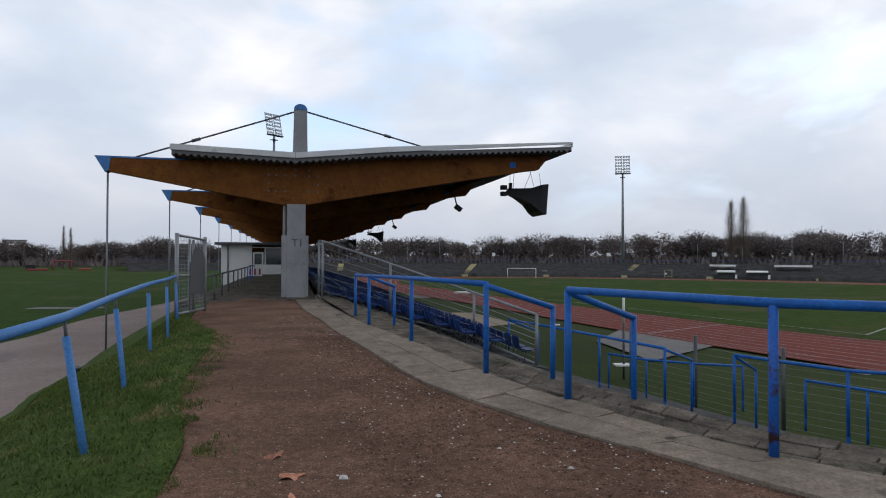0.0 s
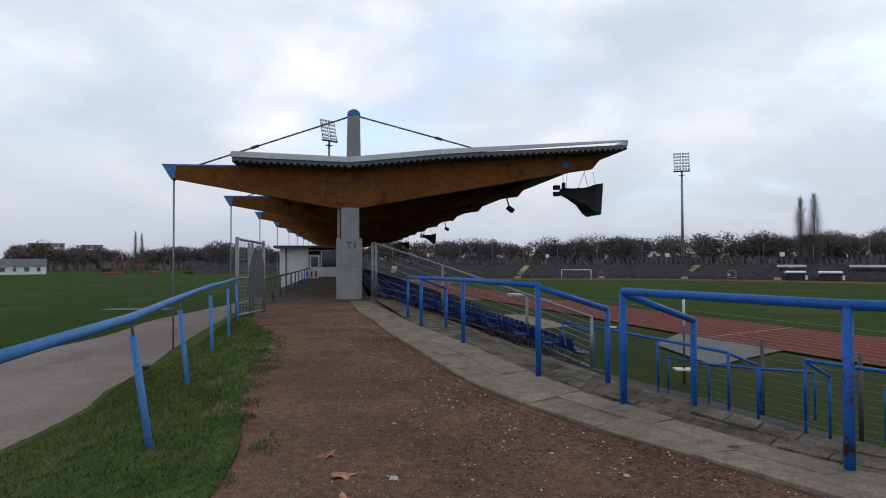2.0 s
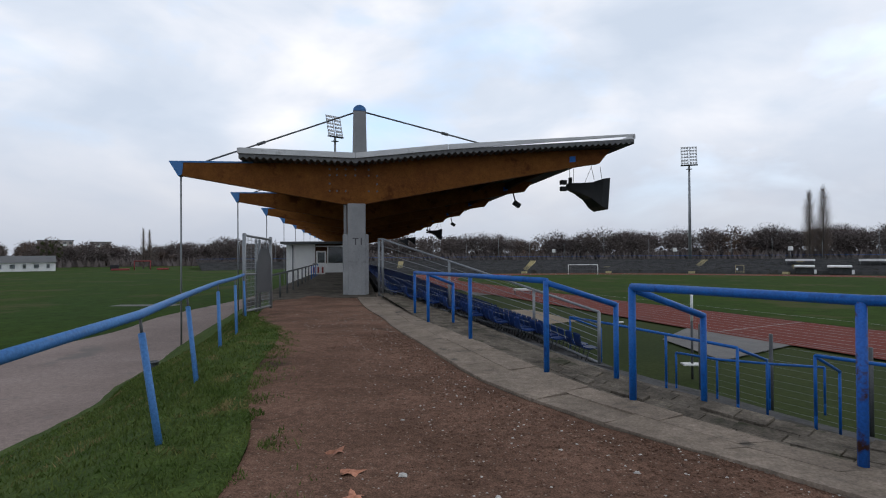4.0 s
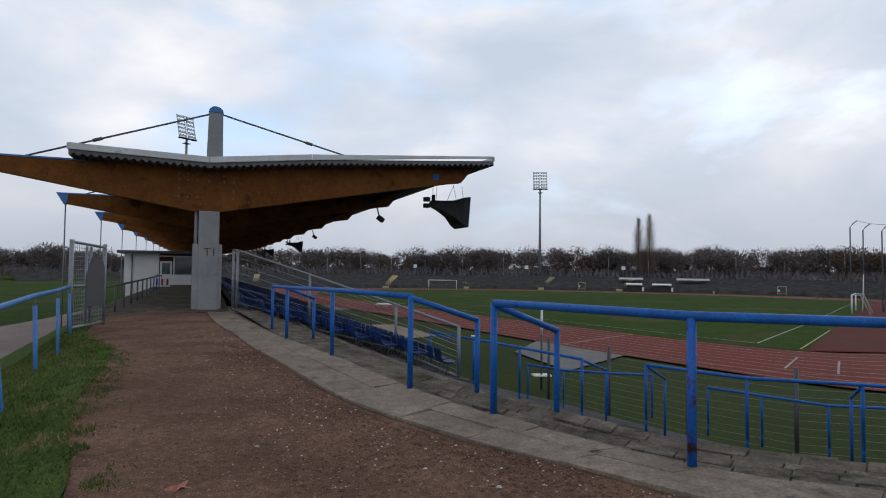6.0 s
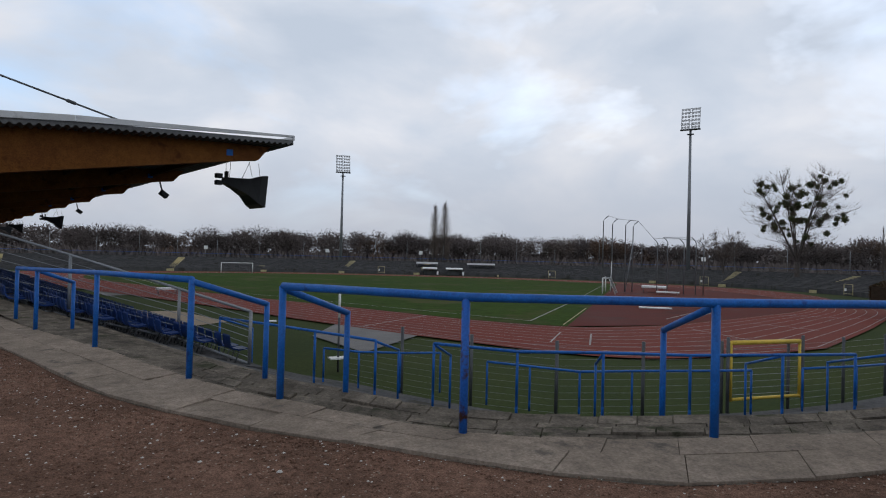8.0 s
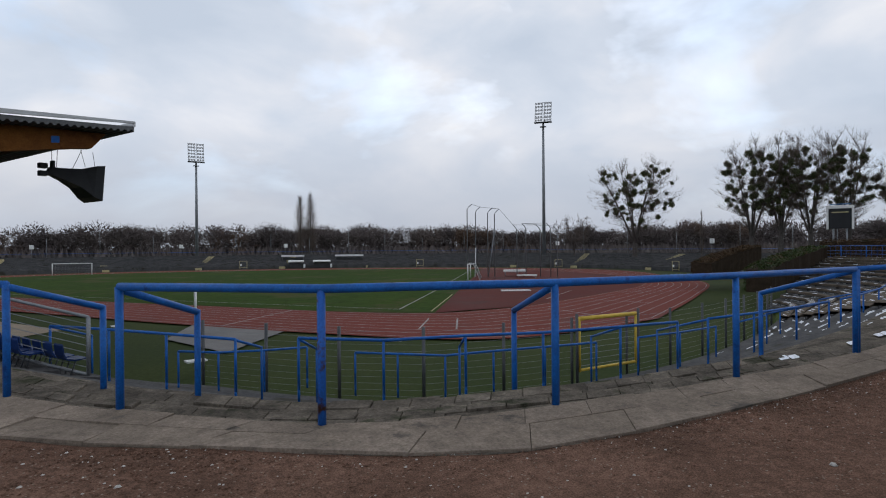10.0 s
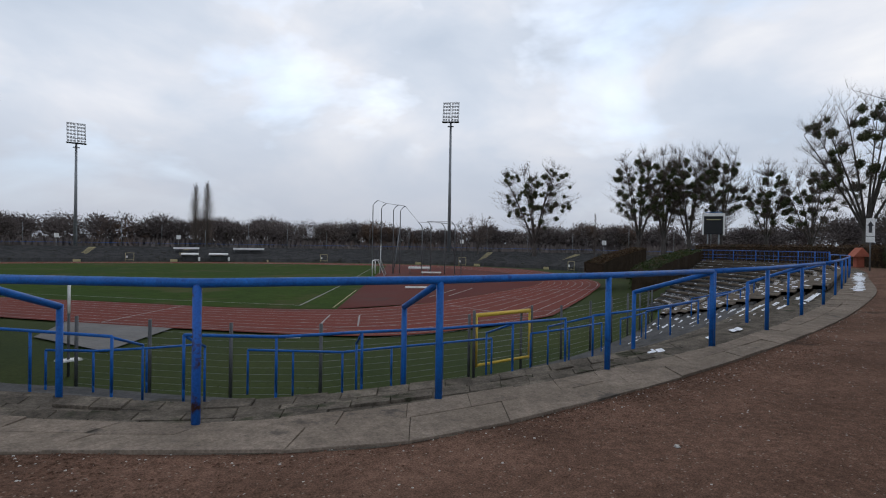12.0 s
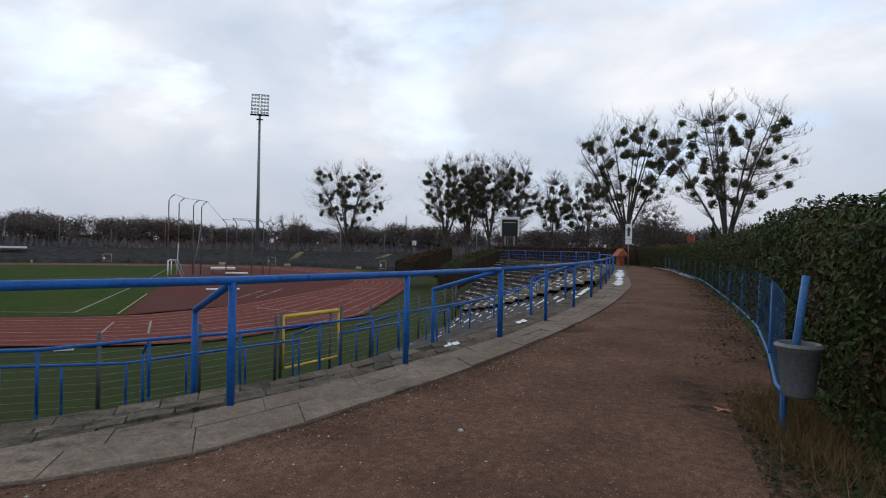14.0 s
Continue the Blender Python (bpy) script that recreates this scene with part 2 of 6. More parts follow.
M_BRICK = material("red_brick", (0.30, 0.085, 0.055), (0.38, 0.12, 0.075), 2.0, 20, 0.9, 0.2, 0.005)
M_TILE = material("orange_roof_tiles", (0.42, 0.14, 0.085), (0.5, 0.19, 0.12), 1.5, 12, 0.85, 0.2, 0.005)
M_FLAT = material("pale_apartment_render", (0.34, 0.30, 0.28), (0.42, 0.37, 0.34), 0.1, 3, 0.9, 0.0)
M_RED = material("red_padding", (0.24, 0.045, 0.05), (0.30, 0.06, 0.06), 1.0, 10, 0.7, 0.05, 0.003)
M_LEAF = material("fallen_leaf", (0.35, 0.15, 0.09), (0.42, 0.19, 0.12), 5.0, 40, 0.8, 0.2, 0.002, spread=0.3)
M_PEBBLE = material("pale_pebble", (0.42, 0.40, 0.37), (0.60, 0.57, 0.53), 5.0, 60, 0.85, 0.2, 0.003, spread=0.35)
M_GLASS = glass_material("dark_window_glass", (0.25, 0.28, 0.30))
M_LENS = glass_material("lamp_lens", (0.75, 0.78, 0.82), 0.15)
M_SCREEN = material("dark_display", (0.012, 0.013, 0.015), (0.018, 0.019, 0.022), 1.0, 20, 0.4, 0.0)
M_LETTER = material("dark_lettering", (0.05, 0.05, 0.055), (0.07, 0.07, 0.075), 3.0, 40, 0.8, 0.0)

M_BENCH = material("weathered_bench_timber", (0.085, 0.068, 0.052), (0.140, 0.115, 0.090), 1.2, 30, 0.9, 0.3, 0.004, stain=(0.045, 0.042, 0.034), stain_at=0.57, stain_scale=0.9, spec=0.06)

# ---- building helpers ----
V = Vector


def curve_through(ctrl, n):
    """Smooth line through control points (x, y), n samples at even lengths."""
    p = np.array([ctrl[0], *ctrl, ctrl[-1]], float)
    out = []
    for i in range(1, len(p) - 2):
        for k in range(24):
            t = k / 24
            a, b, c, d = p[i - 1], p[i], p[i + 1], p[i + 2]
            out.append(0.5 * (2 * b + (c - a) * t + (2 * a - 5 * b + 4 * c - d) * t * t + (3 * b - a - 3 * c + d) * t ** 3))
    out.append(p[-2])
    out = np.array(out)
    s = np.concatenate([[0], np.cumsum(np.hypot(*np.diff(out, axis=0).T))])
    q = np.linspace(0, s[-1], n)
    return np.stack([np.interp(q, s, out[:, 0]), np.interp(q, s, out[:, 1])], 1)


def pairs_through(top, bottom, per=12):
    """Two matched smooth lines, sampled at the same parameters."""
    def run(ctrl):
        p = np.array([ctrl[0], *ctrl, ctrl[-1]], float)
        o = []
        for i in range(1, len(p) - 2):
            a, b, c, d = p[i - 1], p[i], p[i + 1], p[i + 2]
            for k in range(per):
                t = k / per
                o.append(0.5 * (2 * b + (c - a) * t + (2 * a - 5 * b + 4 * c - d) * t * t + (3 * b - a - 3 * c + d) * t ** 3))
        o.append(p[-2])
        return np.array(o)
    return run(top), run(bottom)


def mesh_of(name, verts, faces, mat, smooth=False):
    me = bpy.data.meshes.new(name)
    me.from_pydata([tuple(v) for v in verts], [], faces)
    if mat:
        me.materials.append(mat)
    if smooth:
        me.polygons.foreach_set("use_smooth", [True] * len(me.polygons))
    me.update()
    return me


def structure(name, verts, faces, mat, label="", parent=None, smooth=False, kind="structure"):
    ob = new(name, mesh_of(name, verts, faces, mat, smooth))
    if parent:
        ob.parent = parent
    else:
        tagged(ob, label, name.split("_")[0], kind=kind)
    return ob


def thing(name, label, category, group="", at=(0, 0, 0), kind=""):
    ob = new(name)
    ob.location = at
    ob.empty_display_size = 0.1
    return tagged(ob, label, category, group, kind)


def part(name, bm, mat, parent, label="", smooth=False):
    me = bpy.data.meshes.new(name)
    bmesh.ops.recalc_face_normals(bm, faces=bm.faces)
    bm.to_mesh(me)
    bm.free()
    me.materials.append(mat)
    if smooth:
        me.polygons.foreach_set("use_smooth", [True] * len(me.polygons))
    ob = new(name, me)
    ob.parent = parent
    return tagged(ob, label)


def box(bm, centre, size, turn=0.0, bevel=0.0, tilt=None):
    m = Matrix.Translation(centre) @ Matrix.Rotation(turn, 4, "Z")
    if tilt:
        m = m @ tilt
    g = bmesh.ops.create_cube(bm, size=1.0, matrix=m @ Matrix.Diagonal((*size, 1)))
    if bevel:
        vs = set(g["verts"])
        es = [e for e in bm.edges if e.verts[0] in vs and e.verts[1] in vs]
        bmesh.ops.bevel(bm, geom=es, offset=bevel, segments=1, affect="EDGES")


def tube(bm, pts, r, seg=8, taper=None, caps=True):
    """A round bar along points; taper gives the radius at the end."""
    pts = [V(p) for p in pts]
    rings = []
    for i, p in enumerate(pts):
        d = (pts[min(i + 1, len(pts) - 1)] - pts[max(i - 1, 0)]).normalized()
        side = d.cross(V((0, 0, 1)))
        if side.length < 0.05:
            side = d.cross(V((1, 0, 0)))
        side.normalize()
        up = side.cross(d)
        rr = r if taper is None else r + (taper - r) * i / (len(pts) - 1)
        rings.append([bm.verts.new(p + (side * math.cos(a) + up * math.sin(a)) * rr) for a in (2 * math.pi * k / seg for k in range(seg))])
    for a, b in zip(rings, rings[1:]):
        for k in range(seg):
            bm.faces.new((a[k], a[(k + 1) % seg], b[(k + 1) % seg], b[k]))
    if caps:
        bm.faces.new(rings[0][::-1])
        bm.faces.new(rings[-1])


def prism(bm, outline, matrix, thick):
    """Outline in the local x-z plane, given depth along local y."""
    a = [bm.verts.new(matrix @ V((x, -thick / 2, z))) for x, z in outline]
    b = [bm.verts.new(matrix @ V((x, thick / 2, z))) for x, z in outline]
    bm.faces.new(a)
    bm.faces.new(b[::-1])
    for i in range(len(a)):
        j = (i + 1) % len(a)
        bm.faces.new((a[i], b[i], b[j], a[j]))


def bar(name, pts, r, mat, parent, label="", seg=8, taper=None):
    bm = bmesh.new()
    tube(bm, pts, r, seg, taper)
    return part(name, bm, mat, parent, label, smooth=True)


def strip(a, b, za, zb, name, mat, label="", parent=None, rows=1, kind="structure", wobble=0.0):
    """A surface between two matched lines."""
    verts, faces, n = [], [], len(a)
    for r in range(rows + 1):
        f = r / rows
        for i in range(n):
            x, y = a[i] * (1 - f) + b[i] * f
            z = (za[i] if hasattr(za, "__len__") else za) * (1 - f) + (zb[i] if hasattr(zb, "__len__") else zb) * f
            if wobble:
                z += wobble * noise.noise((x * 1.3, y * 1.3, 0.0)) + 0.4 * wobble * noise.noise((x * 5, y * 5, 3.0))
            verts.append((x, y, z))
    for r in range(rows):
        for i in range(n - 1):
            k = r * n + i
            faces.append((k, k + 1, k + n + 1, k + n))
    return structure(name, verts, faces, mat, label, parent, smooth=True, kind=kind)


def normals_of(line):
    d = np.gradient(line, axis=0)
    d /= np.linalg.norm(d, axis=1)[:, None]
    return np.stack([-d[:, 1], d[:, 0]], 1)


# ---- lie of the land ----
FIELD_Z, ROAD_Z = -3.7, -2.2
K_CTRL = [(-6.6, 24.5), (-4.3, 17.1), (-3.0, 13.6), (-2.3, 11.5), (-1.25, 8.8), (-0.3, 6.5), (0.62, 5.12), (1.62, 4.0), (2.55, 3.0), (3.4, 2.5), (5.3, 2.02), (8.5, 1.48), (13, 1.0), (18, 0.75), (26, 0.7), (37, 1.4), (50, 2.2), (60, 4), (68, 10.5), (74.5, 20)]
R_CTRL = [(-5.6, 24.8), (-3.5, 17.6), (-2.3, 14.3), (-1.7, 12.35), (-0.62, 9.65), (0.45, 7.0), (1.17, 5.66), (2.3, 4.12), (3.2, 3.5), (4.14, 3.16), (6.0, 2.6), (9, 2.02), (13.2, 1.68), (18, 1.55), (26, 1.75), (37, 2.25), (50, 3.1), (59, 5), (67, 11.2), (73.5, 20)]
KERB, RAILS = pairs_through(K_CTRL, R_CTRL, 21)
KERB = KERB[:400]
RAILS = RAILS[:400]
OUTER = curve_through([(-13, 33), (-9.6, 23.5), (-6.5, 14.4), (-4.3, 10.4), (-3.0, 6.4), (-2.0, 4.2), (-1.6, 2.4), (-1.3, 0.4), (-0.6, -1.2), (1.5, -1.6), (5.2, -1.35), (11, -1.9), (20, -2.2), (31, -2.3), (43, -1.6), (52, -0.9), (62, 1.5), (71, 8.5), (78, 19)], 400)


def level(line):
    """The rim path falls gently towards the stand."""
    return np.interp(np.hypot(line[:, 0], line[:, 1]) * np.where(line[:, 0] < 0, 1, 0), [0, 9, 22, 40], [0, 0, -0.22, -0.22])


def place_ground():
    v, f = [(0, 60, FIELD_Z - 0.12)], []
    n, radii = 64, (90, 200, 600, 2500, 4500)
    for r in radii:
        v += [(r * math.cos(2 * math.pi * k / n), 60 + r * math.sin(2 * math.pi * k / n), FIELD_Z - 0.12) for k in range(n)]
    for k in range(n):
        f.append((0, 1 + k, 1 + (k + 1) % n))
        for q in range(len(radii) - 1):
            a, b = 1 + q * n, 1 + (q + 1) * n
            f.append((a + k, b + k, b + (k + 1) % n, a + (k + 1) % n))
    structure("ground", v, f, M_ROUGH, "dull green winter grass around the sports ground")
    strip(KERB, OUTER, level(KERB) - 0.02, level(OUTER) - 0.01, "path", M_GRAVEL, "damp brown gravel path along the stadium rim", rows=26, wobble=0.012)


# ---- oval: track, pitch, infield ----
OUT = [(38, 20.3), (59, 27), (79, 35), (92, 47), (105, 60), (111, 76), (107, 95), (96, 114), (78, 131), (57, 143), (32, 152), (2, 152), (-22, 146), (-28, 124), (-15, 99), (-6, 82), (4, 61), (11, 44), (16.5, 32), (22, 23), (29, 20.6), (38, 20.3)]
INN = [(38, 32.5), (52, 35), (67, 38.5), (79, 45), (90, 57), (97, 75), (97, 90), (90, 104), (74, 122), (54, 134), (30, 143), (5, 142), (-8, 132), (-9, 114), (-2, 97), (5, 80), (13, 63), (19.4, 50), (24, 40.5), (29, 34.3), (33, 33), (38, 32.5)]


def place_oval():
    o, i = pairs_through(OUT, INN, 14)
    strip(o, i, FIELD_Z - 0.02, FIELD_Z - 0.02, "track", M_TRACK, "worn red running track with white lane lines", rows=3)
    track = bpy.data.objects["track"]
    for k in range(9):
        f = 0.04 + 0.115 * k
        a, b = o * (1 - f) + i * f, o * (1 - f - 0.006) + i * (f + 0.006)
        strip(a, b, FIELD_Z - 0.012, FIELD_Z - 0.012, "lane_line", M_LINE, parent=track)
    # staggered marks across the lanes
    for q, half in ((244, 0.45), (262, 0.2), (266, 0.2), (18, 0.5), (8, 0.25), (290, 0.3)):
        q %= len(o)
        p0, p1 = V((*o[q], 0)), V((*i[q], 0))
        d = (p1 - p0)
        w = V((d.y, -d.x, 0)).normalized() * 0.06
        s, e = p0 + d * (0.5 - half), p0 + d * (0.5 + half) + w * 18
        structure("lane_mark", [(*(s - w).xy, FIELD_Z - 0.008), (*(s + w).xy, FIELD_Z - 0.008), (*(e + w).xy, FIELD_Z - 0.008), (*(e - w).xy, FIELD_Z - 0.008)], [(0, 1, 2, 3)], M_LINE, parent=track)
    # infield split by the goal line: grass on one side, dark red on the other
    ga, gb = np.array((29.0, 34.3)), np.array((97.0, 97.0))
    g = gb - ga
    side = (i[:, 0] - ga[0]) * g[1] - (i[:, 1] - ga[1]) * g[0]

    def fan(name, pts, z, mat, label):
        c = pts.mean(0)
        v = [(*c, z)] + [(*p, z) for p in pts]
        return structure(name, v, [(0, k, k + 1) for k in range(1, len(pts))] + [(0, len(pts), 1)], mat, label)

    fan("pitch", np.array([ga, gb, *i[(side < 0) & (i[:, 1] > 34.5)]]), FIELD_Z + 0.0, M_LAWN, "mown green football pitch with faint white lines")
    fan("infield", np.array([*i[(side > 0) & (i[:, 0] > 37) & (np.arange(len(i)) < 200)], gb, ga]), FIELD_Z + 0.0, M_DZONE, "dark red synthetic infield beyond the goal line")
    pitch = bpy.data.objects["pitch"]

    def line(p, q, w=0.10, mat=M_LINE):
        p, q = V((*p, 0)), V((*q, 0))
        n = (q - p).cross(V((0, 0, 1))).normalized() * w / 2
        z = V((0, 0, FIELD_Z + 0.012))
        structure("pitch_line", [p - n + z, p + n + z, q + n + z, q - n + z], [(0, 1, 2, 3)], mat, parent=pitch)

    line((28.4, 38.2), (47.5, 55.0), 0.14)
    line((29.4, 35.2), (42, 46.6), 0.09, M_DULLYELLOW)
    line((28.4, 38.2), (2, 92))
    line((47.5, 55), (88, 92))
    line((2, 92), (-1, 112))
    for a, b in (((42, 36), (52, 40.5)), ((44.5, 35.5), (55, 40.2))):
        line(a, b, 0.12)


place_ground()
place_oval()

# ---- near terrace: coping, paving, steps down to the wire fence ----
T_TOP = [(-4.9, 21.8), (-3.5, 17.6), (-1.7, 12.35), (0.45, 7.0), (1.17, 5.66), (2.3, 4.12), (4.14, 3.16), (6.0, 2.6), (9, 2.02), (13.2, 1.68), (18, 1.55), (26, 1.75), (37, 2.25), (50, 3.1), (59, 5), (67, 11.2), (73.5, 20)]
T_BOT = [(5.5, 21.5), (5.9, 20.8), (6.3, 20.2), (6.8, 19.4), (8.4, 16.3), (10.6, 13.4), (14.5, 11.9), (18, 11.1), (23, 10.7), (30, 11.2), (36, 12.2), (40, 13.1), (42.3, 13.8), (44, 14.3), (45.5, 14.8), (46.6, 15.4), (47.4, 16.4)]
TOP, BOT = pairs_through(T_TOP, T_BOT, 14)
ROWS = 14


def row_f(k):
    """Where tread k begins: narrow treads at the rim, wider ones below."""
    return (k / ROWS) ** 1.28


def terrace_z(f):
    return float(np.interp(f, [0, 0.02, 0.36, 0.62, 1.0], [-0.05, -0.06, -1.38, -2.35, -3.45]))


def terrace_at(q, f):
    """A point on the terrace: q along it, f from rim to fence, at the tread's height."""
    k = min(int(f ** (1 / 1.28) * ROWS + 1e-6), ROWS)
    x, y = TOP[q] * (1 - f) + BOT[q] * f
    return V((x, y, terrace_z(row_f(k))))


def place_terrace():
    holder = thing("terrace", "dark weathered concrete terrace steps of the bowl", "terrace", kind="structure")
    n = len(TOP)
    for k in range(ROWS):
        f0, f1 = row_f(k), row_f(k + 1)
        z, zn = terrace_z(f0), terrace_z(f1)
        a, b = TOP * (1 - f0) + BOT * f0, TOP * (1 - f1) + BOT * f1
        v = [(*p, z) for p in a] + [(*p, z) for p in b] + [(*p, zn - 0.02) for p in b]
        fc = []
        for i in range(n - 1):
            fc += [(i, i + 1, n + i + 1, n + i), (n + i, n + i + 1, 2 * n + i + 1, 2 * n + i)]
        structure("step", v, fc, M_PAVE if k < 5 else M_TERR, parent=holder)
    v = [(*p, terrace_z(1.0)) for p in BOT] + [(*(p * 1.06 + np.array((0, 0.6))), FIELD_Z - 0.3) for p in BOT]
    structure("toe", v, [(i, i + 1, n + i + 1, n + i) for i in range(n - 1)], M_GRASS, parent=holder)


place_terrace()

# ---- grandstand with its folded timber roof ----
AX, UX = V((-0.259, 0.966, 0)).normalized(), V((0.966, 0.259, 0)).normalized()
PIL = V((-6.0, 23.27, 0))
BAY, BAYS = 11.2, 10


def stand_matrix(off, along=0.0, z=0.0):
    """Local x across the stand, local y along it."""
    o = PIL + AX * off + UX * along
    m = Matrix((UX, AX, V((0, 0, 1)))).transposed().to_4x4()
    return Matrix.Translation((o.x, o.y, z)) @ m


def roof_z(s):
    """Height of the roof's upper edge across the stand."""
    return np.interp(s, [-4.7, -0.2, 3.6, 11.8], [5.66, 5.55, 5.98, 6.62])


def place_grandstand():
    stand = thing("grandstand_roof", "timber grandstand roof on concrete pillars with grey fascia", "grandstand")
    for k in range(BAYS):
        off = k * BAY
        m = stand_matrix(off)
        # pillar with tapered mast above the roof
        bm = bmesh.new()
        box(bm, m @ V((-0.16, 0, 1.67)), (0.74, 0.8, 3.8), math.atan2(UX.y, UX.x), 0.03)
        pillar = part("pillar", bm, M_PILLAR, stand, "grey concrete pillar")
        if k == 0:
            bm = bmesh.new()
            box(bm, m @ V((-0.63, 0.15, 1.75)), (0.12, 0.3, 3.7), math.atan2(UX.y, UX.x), 0.02)
            part("pilaster", bm, M_PILLAR, pillar)
            bm = bmesh.new()
            box(bm, m @ V((-0.2, 0.05, 1.05)), (1.06, 0.84, 2.5), math.atan2(UX.y, UX.x), 0.03)
            part("plinth", bm, M_PILLAR, pillar)
        bm = bmesh.new()
        prism(bm, [(-0.32, 5.36), (0.28, 5.36), (0.25, 7.45), (-0.27, 7.45)], m, 0.5)
        mast = part("mast", bm, M_PILLAR, stand, "pale concrete mast above the roof")
        bm = bmesh.new()
        prism(bm, [(0.27 * math.cos(a) - 0.01, 7.45 + 0.24 * math.sin(a)) for a in (math.pi * j / 10 for j in range(11))], m, 0.54)
        part("cap", bm, M_LBLUE, mast, "rounded blue steel cap")
        # glulam beam, two tapering wings
        bm = bmesh.new()
        prism(bm, [(-7.3, 5.16), (-4.4, 5.18), (-0.3, 5.35), (-0.3, 3.55), (-0.75, 3.56), (-7.05, 4.66)], m, 0.42)
        part("beam", bm, M_WOOD, stand, "varnished orange-brown glulam beam")
        bm = bmesh.new()
        prism(bm, [(-0.3, 5.35), (3.6, 5.72), (11.1, 6.1), (10.55, 5.45), (10.0, 5.38), (0.25, 3.58), (-0.3, 3.55)], m, 0.42)
        part("beam", bm, M_WOOD, stand, "varnished orange-brown glulam beam")
        bm = bmesh.new()
        prism(bm, [(-7.5, 5.23), (-4.3, 5.25), (-4.3, 5.185), (-6.95, 5.17), (-7.0, 4.70), (-7.14, 4.62)], m, 0.47)
        part("beam_shoe", bm, M_LBLUE, stand, "blue steel shoe on the beam end")
        bm = bmesh.new()
        prism(bm, [(9.15, 5.72), (9.42, 5.75), (9.42, 5.50), (9.15, 5.47)], m, 0.46)
        part("plate", bm, M_BLUE, stand, "blue steel plate")
        if k == 0:
            for bx in (-1.25, -0.95, -0.6, -0.2, 0.35, 0.7):
                for bz in (4.1, 4.4, 4.75, 5.0):
                    if (bx * 7 + bz * 5) % 1.3 < 0.9:
                        bm = bmesh.new()
                        tube(bm, [m @ V((bx, -0.21, bz)), m @ V((bx, -0.235, bz))], 0.045, 6)
                        part("bolt", bm, M_DARKMETAL, stand)
        # stay cables with turnbuckles, and the tie-down pole
        top = m @ V((0, 0, 7.5))
        for s, z in ((-6.2, 5.24), (5.6, 6.15)):
            end = m @ V((s, 0, z))
            bar("stay_cable", [top, end], 0.035, M_DARKMETAL, stand, "dark steel stay cable", 6)
            a, b = top.lerp(end, 0.62), top.lerp(end, 0.67)
            bar("turnbuckle", [a, b], 0.065, M_DARKMETAL, stand, "", 6)
        bar("tie_rod", [m @ V((-7.1, 0, 4.62)), m @ V((-7.1, 0, ROAD_Z))], 0.036, M_METAL, stand, "slim steel tie rod", 8)
    # roof sheets per bay: two wings with corrugated underside, plus fascia
    for k in range(BAYS):
        y0, y1 = k * BAY - (1.0 if k == 0 else 0.0), (k + 1) * BAY if k < BAYS - 1 else k * BAY + 1.0
        for s0, s1 in ((-4.7, -0.2), (-0.2, 11.8)):
            count = int((s1 - s0) / 0.065)
            v, f = [], []
            for j in range(count + 1):
                s = s0 + (s1 - s0) * j / count
                zt = float(roof_z(s)) - 0.20
                low = (0.075 if j % 4 in (0, 1) else 0.0)
                m = stand_matrix(0)
                v += [m @ V((s, y0, zt)), m @ V((s, y1, zt)), m @ V((s, y0, zt - 0.14 - low)), m @ V((s, y1, zt - 0.14 - low))]
            for j in range(count):
                a = 4 * j
                f += [(a, a + 1, a + 5, a + 4), (a + 2, a + 6, a + 7, a + 3), (a, a + 4, a + 6, a + 2), (a + 1, a + 3, a + 7, a + 5)]
            f += [(0, 2, 3, 1), (4 * count, 4 * count + 1, 4 * count + 3, 4 * count + 2)]
            ob = new("roof_sheet", mesh_of("roof_sheet", v, f, M_SHEET))
            ob.parent = stand
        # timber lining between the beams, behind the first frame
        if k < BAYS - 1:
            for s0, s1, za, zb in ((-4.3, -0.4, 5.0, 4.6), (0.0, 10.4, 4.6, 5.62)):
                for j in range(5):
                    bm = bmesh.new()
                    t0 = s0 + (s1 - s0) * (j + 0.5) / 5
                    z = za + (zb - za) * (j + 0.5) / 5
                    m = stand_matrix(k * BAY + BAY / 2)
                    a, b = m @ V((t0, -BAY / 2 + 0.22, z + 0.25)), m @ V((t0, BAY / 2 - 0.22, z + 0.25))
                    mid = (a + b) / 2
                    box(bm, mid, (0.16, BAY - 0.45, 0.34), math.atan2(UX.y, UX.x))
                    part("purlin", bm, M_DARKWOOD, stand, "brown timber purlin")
    m = stand_matrix(-1.02)
    for s0, s1 in ((-4.7, -0.2), (-0.2, 3.6), (3.6, 11.8)):
        bm = bmesh.new()
        z0, z1 = float(roof_z(s0)), float(roof_z(s1))
        end = (0.14 if s1 == 11.8 else 0.0)
        prism(bm, [(s0 + 0.012, z0), (s1 - 0.012, z1), (s1 - 0.012, z1 - 0.22 + end), (s0 + 0.012, z0 - 0.22)], m, 0.10)
        part("fascia", bm, M_FASCIA, stand, "grey sheet metal fascia")
    for s in (-4.72, 11.82):
        bm = bmesh.new()
        z = float(roof_z(s))
        box(bm, stand_matrix(-1 + (BAYS - 1) * BAY / 2 + 1) @ V((s, 0, z - 0.1)), (0.08, (BAYS - 1) * BAY + 2, 0.2), math.atan2(UX.y, UX.x))
        part("fascia", bm, M_FASCIA, stand)
    # walkway slab under the roof
    m = stand_matrix(0)
    c = [m @ V((x, y, -0.2)) for x, y in ((-4.2, -2.2), (0.6, -1.4), (1.2, 90), (-3.6, 90))]
